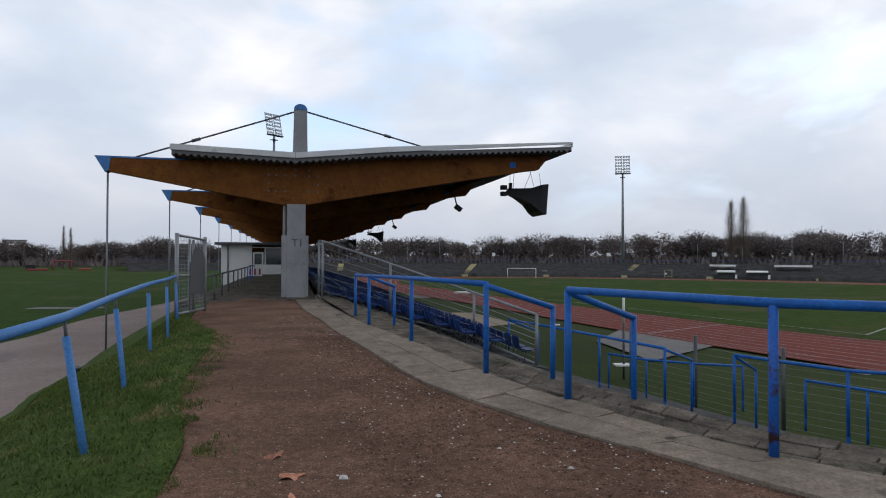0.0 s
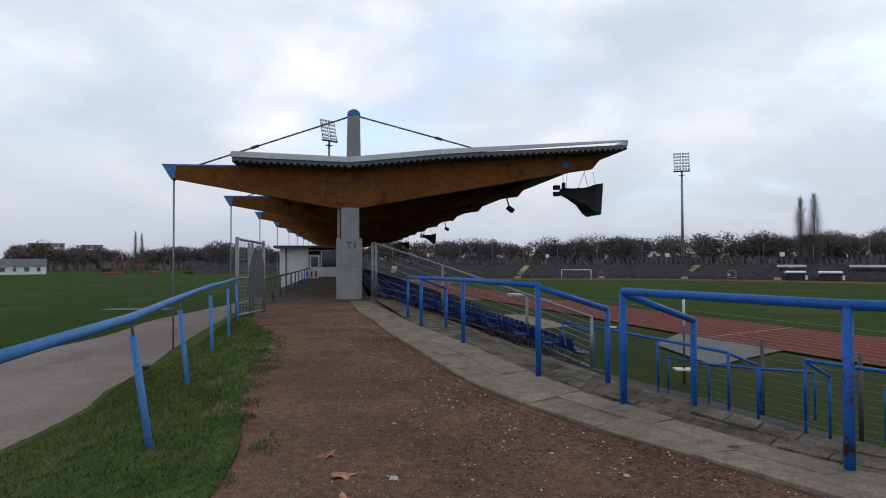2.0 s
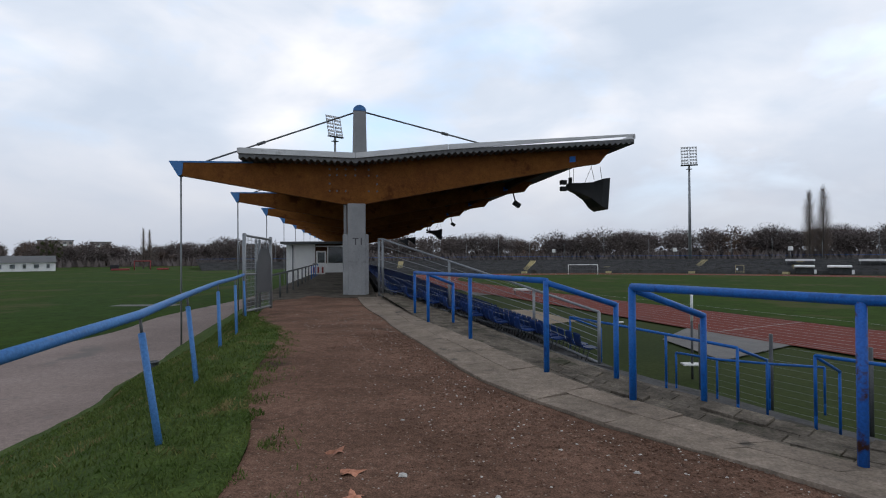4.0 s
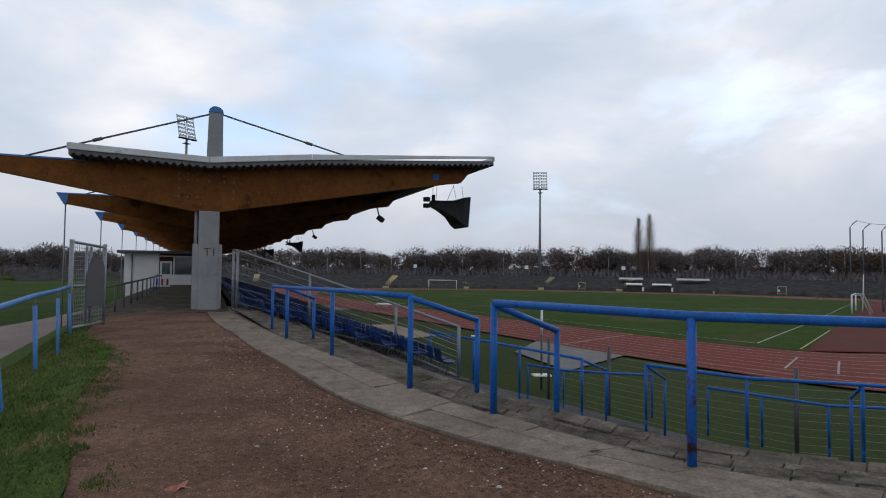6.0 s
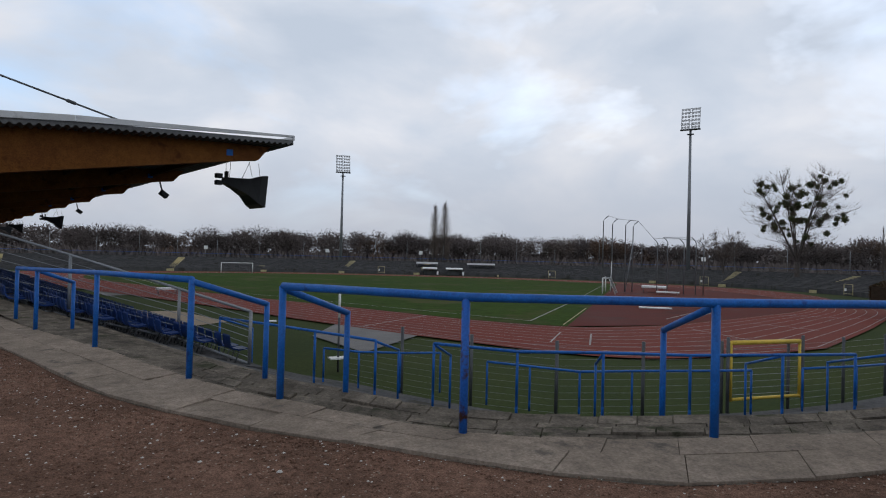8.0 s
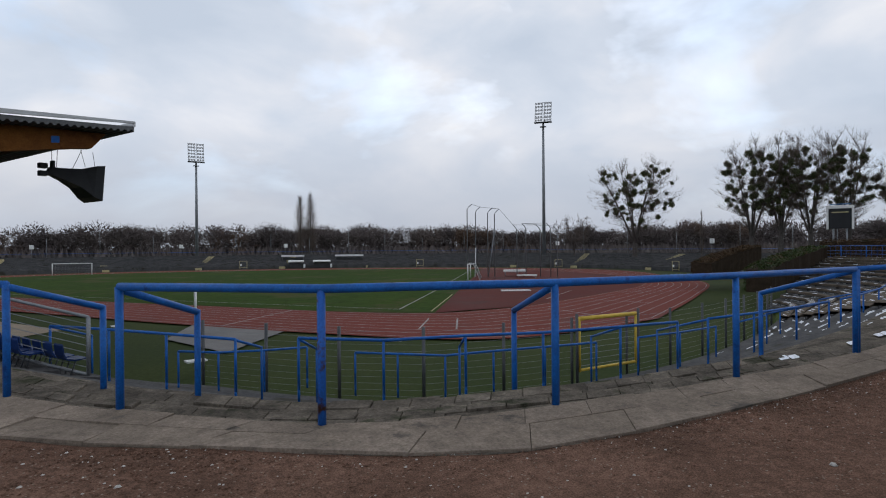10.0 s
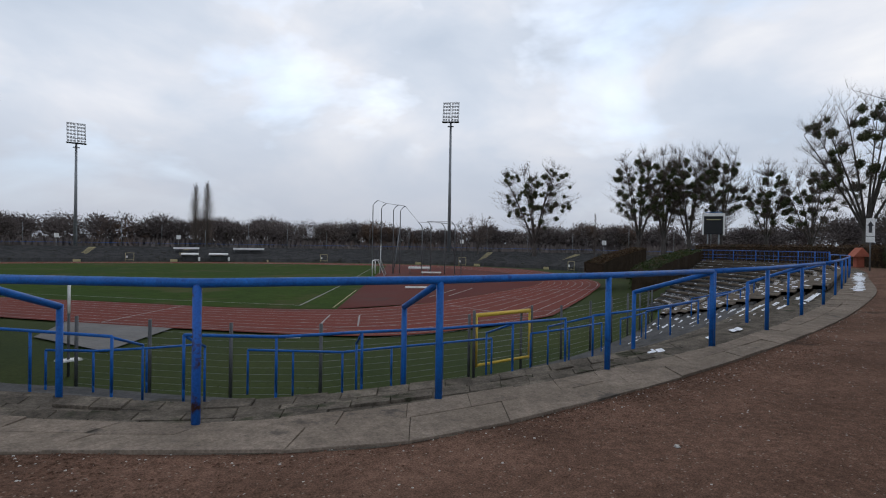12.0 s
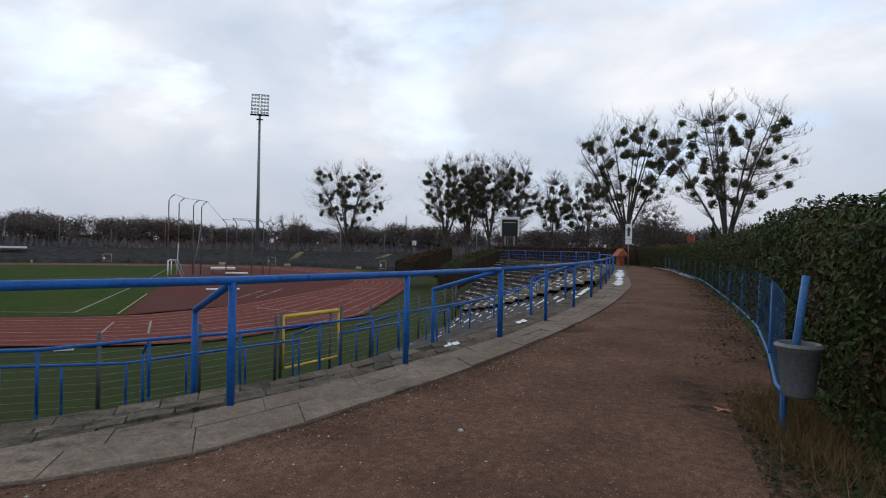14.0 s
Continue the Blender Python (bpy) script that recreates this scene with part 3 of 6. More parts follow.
    # dark paving used here: brown surface plus roof shade put into the colour
    structure("walkway", [*c, *[p - V((0, 0, 0.6)) for p in c]], [(0, 1, 2, 3), (0, 4, 5, 1), (1, 5, 6, 2), (3, 7, 4, 0)], M_PAVE, "brown paved walkway behind the seats, darkened for the roof's shade")
    # painted letters on the first pillar
    cu = bpy.data.curves.new("lettering", "FONT")
    cu.body, cu.size, cu.extrude, cu.align_x = "T1", 0.42, 0.004, "CENTER"
    tmp = bpy.data.objects.new("lettering", cu)
    me = bpy.data.meshes.new_from_object(tmp)
    bpy.data.objects.remove(tmp)
    me.materials.append(M_LETTER)
    ob = new("lettering", me)
    ob.parent = bpy.data.objects["pillar"]
    ob.matrix_local = stand_matrix(0, -0.10, 1.86) @ Matrix.Translation((0, -0.408, 0)) @ Matrix.Rotation(radians(90), 4, "X")


def horn_speaker(at, turn, size=1.0):
    sp = thing("horn_loudspeaker", "black horn loudspeaker hanging from the roof on thin wires", "loudspeaker", "loudspeakers", at)
    sp.rotation_euler = (0, 0, turn)
    bm = bmesh.new()
    rings = []
    for x, w, h, zc in ((-1.0, 0.16, 0.30, 0.0), (-0.4, 0.34, 0.52, -0.12), (0.25, 0.6, 0.88, -0.28), (0.72, 0.85, 1.5, -0.42), (1.05, 0.95, 1.72, -0.5)):
        x, w, h, zc = x * size, w * size, h * size, zc * size
        rings.append([bm.verts.new((x + 0.14 * size * (sz > 0), sy * w, zc + sz * h / 2)) for sy, sz in ((-1, -1), (1, -1), (1, 1), (-1, 1))])
    for a, b in zip(rings, rings[1:]):
        for k in range(4):
            bm.faces.new((a[k], a[(k + 1) % 4], b[(k + 1) % 4], b[k]))
    bm.faces.new(rings[0])
    ob = part("horn", bm, M_BLACK, sp)
    so = ob.modifiers.new("wall", "SOLIDIFY")
    so.thickness = 0.03
    for z in (0.2, -0.16):
        bm = bmesh.new()
        box(bm, (-1.13 * size, 0, z * size), (0.34 * size, 0.3 * size, 0.24 * size), 0, 0.02)
        part("driver", bm, M_BLACK, sp)
    bm = bmesh.new()
    box(bm, (-0.72 * size, 0, 0.26 * size), (0.10, 0.3 * size, 0.42 * size), 0, 0.01)
    part("bracket", bm, M_BLACK, sp)
    for a, b in (((-0.75, 0.45), (-0.75, 1.2)), ((-0.55, 0.2), (-0.5, 1.2)), ((0.1, 0.12), (0.55, 1.15)), ((0.7, 0.35), (0.5, 1.15)), ((1.15, 0.36), (1.05, 1.1))):
        bar("wire", [(a[0] * size, 0, a[1] * size), (b[0] * size, 0, b[1] * size + 0.0)], 0.012, M_DARKMETAL, sp, "", 4)
    return sp


place_grandstand()
turn = math.atan2(UX.y, UX.x)
first = horn_speaker((stand_matrix(2.4) @ V((10.85, 0, 4.75)))[:], turn, 0.88)
for off in (4.9, 8.0, 9.4):
    copy_thing(first, stand_matrix(off * BAY, 10.9, 4.75))


def small_floodlight(m):
    f = thing("roof_spotlight", "small dark spotlight fixed under the roof edge", "spotlight", "roof spotlights")
    bm = bmesh.new()
    box(bm, (0, 0, 0), (0.5, 0.42, 0.3), 0, 0.03, Matrix.Rotation(radians(35), 4, "Y"))
    part("housing", bm, M_BLACK, f)
    bar("arm", [(-0.1, 0, 0.2), (-0.25, 0, 0.75)], 0.05, M_DARKMETAL, f, "", 6)
    f.matrix_basis = m
    return f


spot = small_floodlight(stand_matrix(1.2 * BAY, 10.75, 4.85))
for off in (3.45, 5.3):
    copy_thing(spot, stand_matrix(off * BAY, 10.75, 4.85))

# ---- far stands round the bowl ----
S_LOW = curve_through([(-75, 135), (-52, 150), (-29, 156), (2, 158.5), (32, 158), (58, 149), (80, 138), (100, 121), (113, 100), (118, 77), (113, 57), (103, 44), (92, 36)], 150)
S_NRM = normals_of(S_LOW)
S_HIGH = S_LOW + S_NRM * 17.5


def place_far_stand():
    holder = thing("far_stand", "long grey concrete standing terrace on the far side", "terrace", kind="structure")
    n, rows = len(S_LOW), 14
    for k in range(rows):
        f0, f1 = k / rows, (k + 1) / rows
        z0, z1 = -3.1 + 2.9 * k / rows, -3.1 + 2.9 * (k + 1) / rows
        a, b = S_LOW * (1 - f0) + S_HIGH * f0, S_LOW * (1 - f1) + S_HIGH * f1
        lo = z0 - 0.8 if k == 0 else z0
        v = [(*p, lo) for p in a] + [(*p, z1) for p in a] + [(*p, z1) for p in b]
        structure("step", v, [q for i in range(n - 1) for q in ((i, i + 1, n + i + 1, n + i), (n + i, n + i + 1, 2 * n + i + 1, 2 * n + i))], M_TERR, parent=holder)
    c = S_LOW + S_NRM * 40
    v = [(*p, -0.2) for p in S_HIGH] + [(*p, -0.6) for p in c]
    structure("crest", v, [(i, i + 1, n + i + 1, n + i) for i in range(n - 1)], M_ROUGH, parent=holder)


place_far_stand()


def floodlight(at, height, facing, name_label):
    f = thing("floodlight_mast", name_label, "floodlight", "floodlight masts", at)
    f.rotation_euler = (0, 0, facing)
    bar("pole", [(0, 0, 0), (0, 0, height * 0.5), (0, 0, height)], 0.50, M_METAL, f, "tapered grey steel pole", 10, 0.28)
    bm = bmesh.new()
    box(bm, (0, 0, height - 1.4), (1.6, 1.2, 0.12))
    part("platform", bm, M_DARKMETAL, f)
    tilt = Matrix.Rotation(radians(-14), 4, "X")
    head = Matrix.Translation((0, -0.4, height - 0.2)) @ tilt
    bm = bmesh.new()
    for x in (-2.15, -0.25, 0.25, 2.15):
        box(bm, head @ V((x, 0, 2.9)), (0.10, 0.12, 5.9), 0, 0, tilt)
    for z in (0.1, 1.25, 2.4, 3.55, 4.7, 5.75):
        box(bm, head @ V((0, 0, z)), (4.5, 0.12, 0.09), 0, 0, tilt)
    box(bm, head @ V((0, 0, -0.1)), (4.7, 0.7, 0.16), 0, 0, tilt)
    part("lamp_frame", bm, M_DARKMETAL, f)
    for col in (-1.9, -1.2, -0.5, 0.5, 1.2, 1.9):
        for row in range(6):
            bm = bmesh.new()
            p = head @ V((col, -0.18, 0.5 + row * 0.98))
            q = head @ V((col, 0.22, 0.5 + row * 0.98 + 0.1))
            tube(bm, [q, q.lerp(p, 0.6), p], 0.18, 8, 0.33)
            part("lamp", bm, M_FASCIA, f)
    return f


floodlight((55.6, 176.0, -0.4), 28.4, radians(-12), "tall floodlight mast with two lamp panels behind the far stand")
floodlight((121.2, 97.4, -0.4), 35.8, radians(-58), "tall floodlight mast with two tilted lamp panels beside the bend")
floodlight((-43.6, 144, -2.2), 35.0, radians(50), "tall floodlight mast rising behind the grandstand roof")

# ---- coping slabs and first paving on the rim ----
def slab_piece(name, a0, a1, b0, b1, z, thick, mat, parent):
    """One flat slab between four plan points, with slightly worn edges."""
    c = (V((*a0, 0)) + V((*a1, 0)) + V((*b0, 0)) + V((*b1, 0))) / 4
    top = [c + (V((*p, 0)) - c) * (0.991 if mat is M_CONC else 0.955) for p in (a0, a1, b1, b0)]
    mid = [c + (V((*p, 0)) - c) * (0.997 if mat is M_CONC else 0.975) for p in (a0, a1, b1, b0)]
    tilt = random.uniform(-0.006, 0.006)
    v = [(p.x, p.y, z + tilt * (1 if i < 2 else -1)) for i, p in enumerate(top)]
    v += [(p.x, p.y, z - 0.012) for p in mid] + [(p.x, p.y, z - thick) for p in mid]
    f = [(0, 1, 2, 3)] + [(i, i + 4, (i + 1) % 4 + 4, (i + 1) % 4) for i in range(4)] + [(i + 4, i + 8, (i + 1) % 4 + 8, (i + 1) % 4 + 4) for i in range(4)]
    ob = new(name, mesh_of(name, v, f, mat))
    ob.parent = parent
    return ob


def stops_along(line, step, jitter=0.0):
    s = np.concatenate([[0], np.cumsum(np.hypot(*np.diff(line, axis=0).T))])
    q = [0.0]
    while q[-1] < s[-1]:
        q.append(q[-1] + step * (1 + random.uniform(-jitter, jitter)))
    idx = np.interp(q, s, np.arange(len(line)))
    return idx


def at_index(line, i):
    k = int(min(i, len(line) - 1.001))
    return line[k] + (line[k + 1] - line[k]) * (min(i, len(line) - 1.001) - k)


def place_coping():
    n = 330
    bed = strip(KERB, RAILS + (RAILS - KERB) * 0.12, level(KERB) - 0.014, level(RAILS) - 0.014, "kerb", M_PAVE, "concrete slab coping along the rim of the bowl", rows=2)
    for f0, f1, step, off in ((0.0, 0.56, 0.85, 0.0), (0.56, 1.02, 0.62, 0.4)):
        stops = stops_along(KERB[:n], step, 0.12)
        for i0, i1 in zip(stops, stops[1:]):
            if i1 >= n - 2:
                break
            p = [at_index(KERB, i) * (1 - f) + at_index(RAILS, i) * f for f in (f0, f1) for i in (i0, i1)]
            z = float(level(np.array([p[0]]))[0]) + 0.012 + random.uniform(-0.008, 0.006)
            slab_piece("slab", p[0], p[1], p[2], p[3], z, 0.10, M_CONC, bed)
    # worn paving blocks on the first treads, near the middle of the bowl
    terrace = bpy.data.objects["terrace"]
    line, foot = TOP[40:114], BOT[40:114]
    for k in range(3):
        f0, f1 = row_f(k), row_f(k + 1)
        for g0, g1 in ((f0, (f0 + f1) / 2), ((f0 + f1) / 2, f1)):
            stops = stops_along(line, 0.36, 0.2)
            for i0, i1 in zip(stops, stops[1:]):
                if i1 > len(line) - 2:
                    break
                p = [at_index(line, i) * (1 - g) + at_index(foot, i) * g for g in (g0, g1) for i in (i0, i1)]
                slab_piece("paving_block", p[0], p[1], p[2], p[3], terrace_z(f0) + 0.02 + random.uniform(-0.018, 0.012), 0.08, M_PAVE, terrace)


place_coping()


# ---- blue tube rails ----
def rail(posts, label, height=1.1, r=0.038, rp=0.035, mat=M_BLUE, rusty=None, slopes=(), group="terrace rails"):
    """posts: feet (x, y, z). slopes: handrails from a rail end down to a lower post."""
    feet = [V(p) for p in posts]
    ob = thing("guard_rail", label, "railing", group, feet[0])
    o = feet[0]
    tops = [p + V((0, 0, height)) - o for p in feet]
    bar("top_rail", tops, r, mat, ob, "", 10)
    for i, p in enumerate(feet):
        mm = M_BLUERUST if i == rusty else mat
        bar("post", [p - o - V((0, 0, 0.05)), tops[i]], rp, mm, ob, "blue post with rust-worn paint" if i == rusty else "", 10)
    for a, low, foot in slopes:
        low = V(low) - o
        bar("handrail", [tops[a] - V((0, 0, 0.02)), low], r * 0.92, mat, ob, "short sloping handrail", 8)
        bar("post", [V((low.x, low.y, foot - o.z)), low + V((0, 0, 0.02))], rp * 0.95, mat, ob, "", 8)
    return ob


rail([(-2.3, 14.3, -0.12), (-1.7, 12.35, -0.08), (-0.62, 9.65, -0.03), (0.45, 6.98, 0.0)], "blue painted steel tube rail on the concrete coping", slopes=((1, (-1.2, 12.9, 0.76), -0.4), (3, (1.32, 7.25, 0.79), -0.32)))
rail([(1.17, 5.68, 0.0), (2.3, 4.10, 0.0), (4.14, 3.18, 0.0), (6.4, 2.52, 0.0), (9.0, 2.05, 0.0)], "long blue tube rail with one rusted post at the terrace edge", rusty=1, slopes=((0, (2.0, 6.2, 0.77), -0.32), (2, (5.12, 4.55, 0.67), -0.62), (4, (9.0, 3.2, 0.72), -0.45)))
rail([(9.05, 2.04, 0.0), (11.5, 1.76, 0.0), (14.6, 1.62, 0.0), (18, 1.55, 0.0)], "blue tube rail continuing round the terrace rim", slopes=((2, (13.4, 2.45, 0.72), -0.5),))
rail([(18.05, 1.55, 0.0), (22, 1.62, 0.0), (26, 1.75, 0.0), (31, 1.98, 0.0), (37, 2.25, 0.0)], "blue tube rail continuing round the terrace rim", slopes=((1, (20.5, 2.7, 0.72), -0.5),))
rail([(37.05, 2.25, 0.0), (43, 2.6, 0.0), (50, 3.1, 0.0), (55, 4.0, 0.0), (59, 5.0, 0.0)], "distant blue tube rail at the bend of the rim")


def far_fence():
    pts = [(59.2, 5.1), (61.5, 6.4), (63.8, 8.0), (66, 10), (68, 12.4), (70, 15), (71.8, 17.6), (73.4, 20.4)]
    ob = thing("blue_mesh_fence", "blue wire mesh fence along the rear of the terrace bend", "fence", at=(*pts[0], 0))
    o = V((*pts[0], 0))
    for z in (0.1, 0.45, 0.8, 1.3):
        bar("wire_rail", [V((*p, z)) - o for p in pts], 0.035 if z in (0.1, 1.3) else 0.02, M_BLUE, ob, "", 5)
    for p in pts:
        bar("post", [V((*p, -0.1)) - o, V((*p, 1.35)) - o], 0.05, M_BLUE, ob, "", 6)
    bm = bmesh.new()
    for a, b in zip(pts, pts[1:]):
        for k in range(5):
            x = V((*a, 0)).lerp(V((*b, 0)), k / 5) - o
            tube(bm, [x + V((0, 0, 0.1)), x + V((0, 0, 1.3))], 0.012, 3, caps=False)
    tagged(part("mesh", bm, M_BLUE, ob), kind="stuff")


far_fence()


def terrace_rails():
    """Two lower rows of wave-breaker rails standing on the steps."""
    mid, low = "blue tube rail on the middle terrace steps", "blue tube rail on the lower terrace steps"
    zm, zl, grp = -1.64, -2.5, "lower terrace rails"

    def row(xy, z, label, height, slopes=()):
        ends = tuple((i, (x, y, z2 + height - 0.1), z2 - 0.4) for i, x, y, z2 in slopes)
        ob = rail([(x, y, z) for x, y in xy], label, height, 0.034, 0.031, slopes=ends, group=grp)
        o = V((*xy[0], z))
        for x, y in xy:
            bar("foot", [V((x, y, z - 0.35)) - o, V((x, y, z + 0.1)) - o], 0.031, M_BLUE, ob, "", 8)

    row([(2.0, 18.0), (3.0, 16.1), (3.85, 14.3), (4.73, 12.33)], zm, mid, 1.1, ((0, 3.2, 19.6, -2.1), (3, 5.95, 13.8, -2.05)))
    row([(5.82, 11.52), (7.0, 9.95), (8.7, 9.2), (10.3, 8.3), (12.4, 7.6), (14.2, 7.05)], zm, mid, 1.1, ((0, 6.85, 12.6, -2.05), (2, 9.8, 10.6, -2.1), (4, 14.1, 9.6, -2.2)))
    row([(15.4, 6.8), (17.6, 6.45), (20.2, 6.15), (23.0, 6.0)], zm, mid, 1.1, ((0, 16.6, 8.9, -2.2), (3, 23.6, 8.2, -2.2)))
    row([(24.2, 5.95), (27.5, 6.0), (31, 6.2), (35, 6.6), (39.5, 7.2)], zm, mid, 1.1, ((2, 31.4, 8.6, -2.2),))
    row([(5.15, 17.95), (5.96, 16.9), (7.1, 16.3), (8.3, 15.9)], zl, low, 0.9)
    row([(8.9, 14.1), (9.67, 13.07), (10.5, 11.95), (11.98, 11.5), (13.6, 10.9), (15.4, 10.3)], zl, low, 0.9)
    row([(17.2, 9.9), (19.3, 9.5), (21.6, 9.25)], zl, low, 0.9)
    row([(23.4, 9.2), (26, 9.25), (29, 9.5)], zl, low, 0.9)


terrace_rails()


def bend_benches():
    """Curved benches on the treads of the far bend."""
    q0, q1 = 150, len(TOP) - 4
    for k in range(1, ROWS):
        f = row_f(k + 0.42)
        line = (TOP * (1 - f) + BOT * f)[q0:q1]
        nr, n = normals_of(line), q1 - q0
        z = terrace_z(row_f(k))
        b = thing("terrace_bench", "weathered curved bench on a terrace step", "bench", "terrace benches", (*line[0], z))
        o = V((*line[0], z))
        v = []
        for off, zz in ((-0.22, 0.14), (-0.22, 0.30), (0.22, 0.30), (0.22, 0.14)):
            v += [V((*(p + d * off), z + zz)) - o for p, d in zip(line, nr)]
        fc = [(r * n + i, r * n + i + 1, (r + 1) % 4 * n + i + 1, (r + 1) % 4 * n + i) for r in range(4) for i in range(n - 1)]
        structure("seat", v, fc, M_BENCH, parent=b)
        for i in range(0, n, 6):
            bm = bmesh.new()
            box(bm, V((*line[i], z + 0.08)) - o, (0.3, 0.12, 0.16))
            part("support", bm, M_TERR, b)


bend_benches()


# ---- wire fence at the foot of the terrace, with its yellow gate ----
def wire_fence():
    line = (BOT * 1.015)[36:140]
    stops = stops_along(line, 2.7)
    pts = [V((*at_index(line, i), -3.4)) for i in stops]
    ob = thing("wire_fence", "galvanised wire mesh fence at the foot of the terrace", "fence", at=pts[0][:])
    o = pts[0]
    for p in pts:
        bar("post", [p - o - V((0, 0, 0.2)), p - o + V((0, 0, 2.4))], 0.055, M_DARKMETAL, ob, "", 6)
    bm = bmesh.new()
    for a, b in zip(pts, pts[1:]):
        if (a - V((16.1, 11.5, -3.4))).length < 2.2:
            continue
        for k in range(12):
            z = V((0, 0, 0.05 + k * 0.2))
            tube(bm, [a - o + z, b - o + z], 0.004, 3, caps=False)
    tagged(part("wire_mesh", bm, M_METAL, ob), kind="stuff")
    g = thing("yellow_gate", "yellow painted steel frame gate in the wire fence", "gate", at=(16.2, 11.5, -2.85))
    d = V((2.75, -0.50, 0))
    for p in (V((0, 0, 0)), d):
        bar("gate_post", [p, p + V((0, 0, 1.86))], 0.05, M_YELLOW, g, "", 6)
    bar("top_bar", [V((0, 0, 1.82)), d + V((0, 0, 1.82))], 0.075, M_YELLOW, g, "", 6)
    bar("bottom_bar", [V((0, 0, 0.06)), d + V((0, 0, 0.06))], 0.05, M_YELLOW, g, "", 6)
    for p in (V((-0.14, 0, 0)), d * 1.05):
        bar("outer_post", [p - V((0, 0, 0.6)), p + V((0, 0, 2.0))], 0.055, M_DARKMETAL, g, "grey steel post", 6)
    bm = bmesh.new()
    for k in range(1, 9):
        tube(bm, [V((0, 0, 0.2 * k)), d + V((0, 0, 0.2 * k))], 0.009, 3, caps=False)
    tagged(part("wire_mesh", bm, M_METAL, g), kind="stuff")


wire_fence()


def mesh_panel_fence(pts, heights, label, name="divider_fence"):
    pts = [V(p) for p in pts]
    ob = thing(name, label, "fence", at=pts[0][:])
    o = pts[0]
    for p, h in zip(pts, heights):
        bar("post", [p - o, p - o + V((0, 0, h))], 0.05, M_METAL, ob, "", 6)
    bar("top_rail", [p - o + V((0, 0, h)) for p, h in zip(pts, heights)], 0.04, M_METAL, ob, "sloping top tube", 6)
    bar("foot_rail", [p - o + V((0, 0, 0.12)) for p in pts], 0.04, M_METAL, ob, "", 6)
    bm = bmesh.new()
    for (a, h), (b, g) in zip(zip(pts, heights), zip(pts[1:], heights[1:])):
        for k in range(1, 8):
            tube(bm, [a - o + V((0, 0, 0.12 + (h - 0.12) * k / 8)), b - o + V((0, 0, 0.12 + (g - 0.12) * k / 8))], 0.011, 3, caps=False)
    tagged(part("wire_mesh", bm, M_METAL, ob), kind="stuff")
    return ob


mesh_panel_fence([(-5.0, 22.3, -0.22), (-4.7, 21.6, -0.25), (-2.0, 20.4, -0.75), (0.9, 18.2, -1.25), (2.5, 15.7, -1.65)], [2.3, 2.3, 1.95, 1.55, 1.5], "galvanised mesh fence stepping down beside the seats")


# ---- seat tiers of the grandstand ----
def place_seats():
    rows = 9
    holder = thing("seat_tier", "dark concrete tiers carrying the stand seats", "terrace", kind="structure")
    m = stand_matrix(0)
    for r in range(rows):
        s, z, st = 1.0 + 0.60 * r, -0.34 - 0.15 * r, -2.2 - 0.88 * r
        bm = bmesh.new()
        c = [m @ V((s, st, z)), m @ V((s + 0.60, st - 0.8, z)), m @ V((s + 0.60, 88, z)), m @ V((s, 88, z))]
        a = [bm.verts.new(p) for p in c]
        b = [bm.verts.new(p - V((0, 0, 0.9))) for p in c]
        bm.faces.new(a)
        for i in range(4):
            bm.faces.new((a[i], b[i], b[(i + 1) % 4], a[(i + 1) % 4]))
        part("tier", bm, M_TERR, holder)

    def seat_mesh(bm, mm):
        prof = [(-0.22, 0.02), (0.02, 0.0), (0.20, 0.05), (0.26, 0.16), (0.29, 0.40)]
        rings = []
        for x, z in prof:
            rings.append([bm.verts.new(mm @ V((-x, y, z + 0.36))) for y in (-0.23, 0.23)] + [bm.verts.new(mm @ V((-x - 0.02, y, z + 0.32))) for y in (0.23, -0.23)])
        for a, b in zip(rings, rings[1:]):
            for k in range(4):
                bm.faces.new((a[k], a[(k + 1) % 4], b[(k + 1) % 4], b[k]))
        bm.faces.new(rings[0])
        bm.faces.new(rings[-1][::-1])

    first = thing("stadium_seat", "dark blue plastic bucket seat bolted to the tier", "seat", "stand seats")
    bm = bmesh.new(); seat_mesh(bm, Matrix.Identity(4)); part("shell", bm, M_SEAT, first)
    for y in (-0.15, 0.15):
        bar("leg", [(-0.1, y, 0.0), (0.02, y, 0.34)], 0.02, M_DARKMETAL, first, "", 4)
    rest = bmesh.new()
    spots = []
    for r in range(rows):
        s, z, st = 1.0 + 0.60 * r + 0.34, -0.34 - 0.15 * r, -2.2 - 0.88 * r
        y = st + 0.3
        while y < 62:
            spots.append((y, stand_matrix(y, s, z)))
            y += 0.62
            if 11.5 < (y - 1.2) % 14 < 12.4:
                y += 1.1
    spots.sort(key=lambda e: (e[1].translation - V((0, 0, 0))).length)
    for i, (y, mm) in enumerate(spots):
        if i == 0:
            first.matrix_basis = mm
        elif i < 290:
            copy_thing(first, mm)
        else:
            seat_mesh(rest, mm)
    far = part("stadium_seats", rest, M_SEAT, None)
    tagged(far, "rows of dark blue plastic seats further along the stand", "seats", kind="stuff")


place_seats()


# ---- bank, road and lawn behind the rim ----
BANK = {}


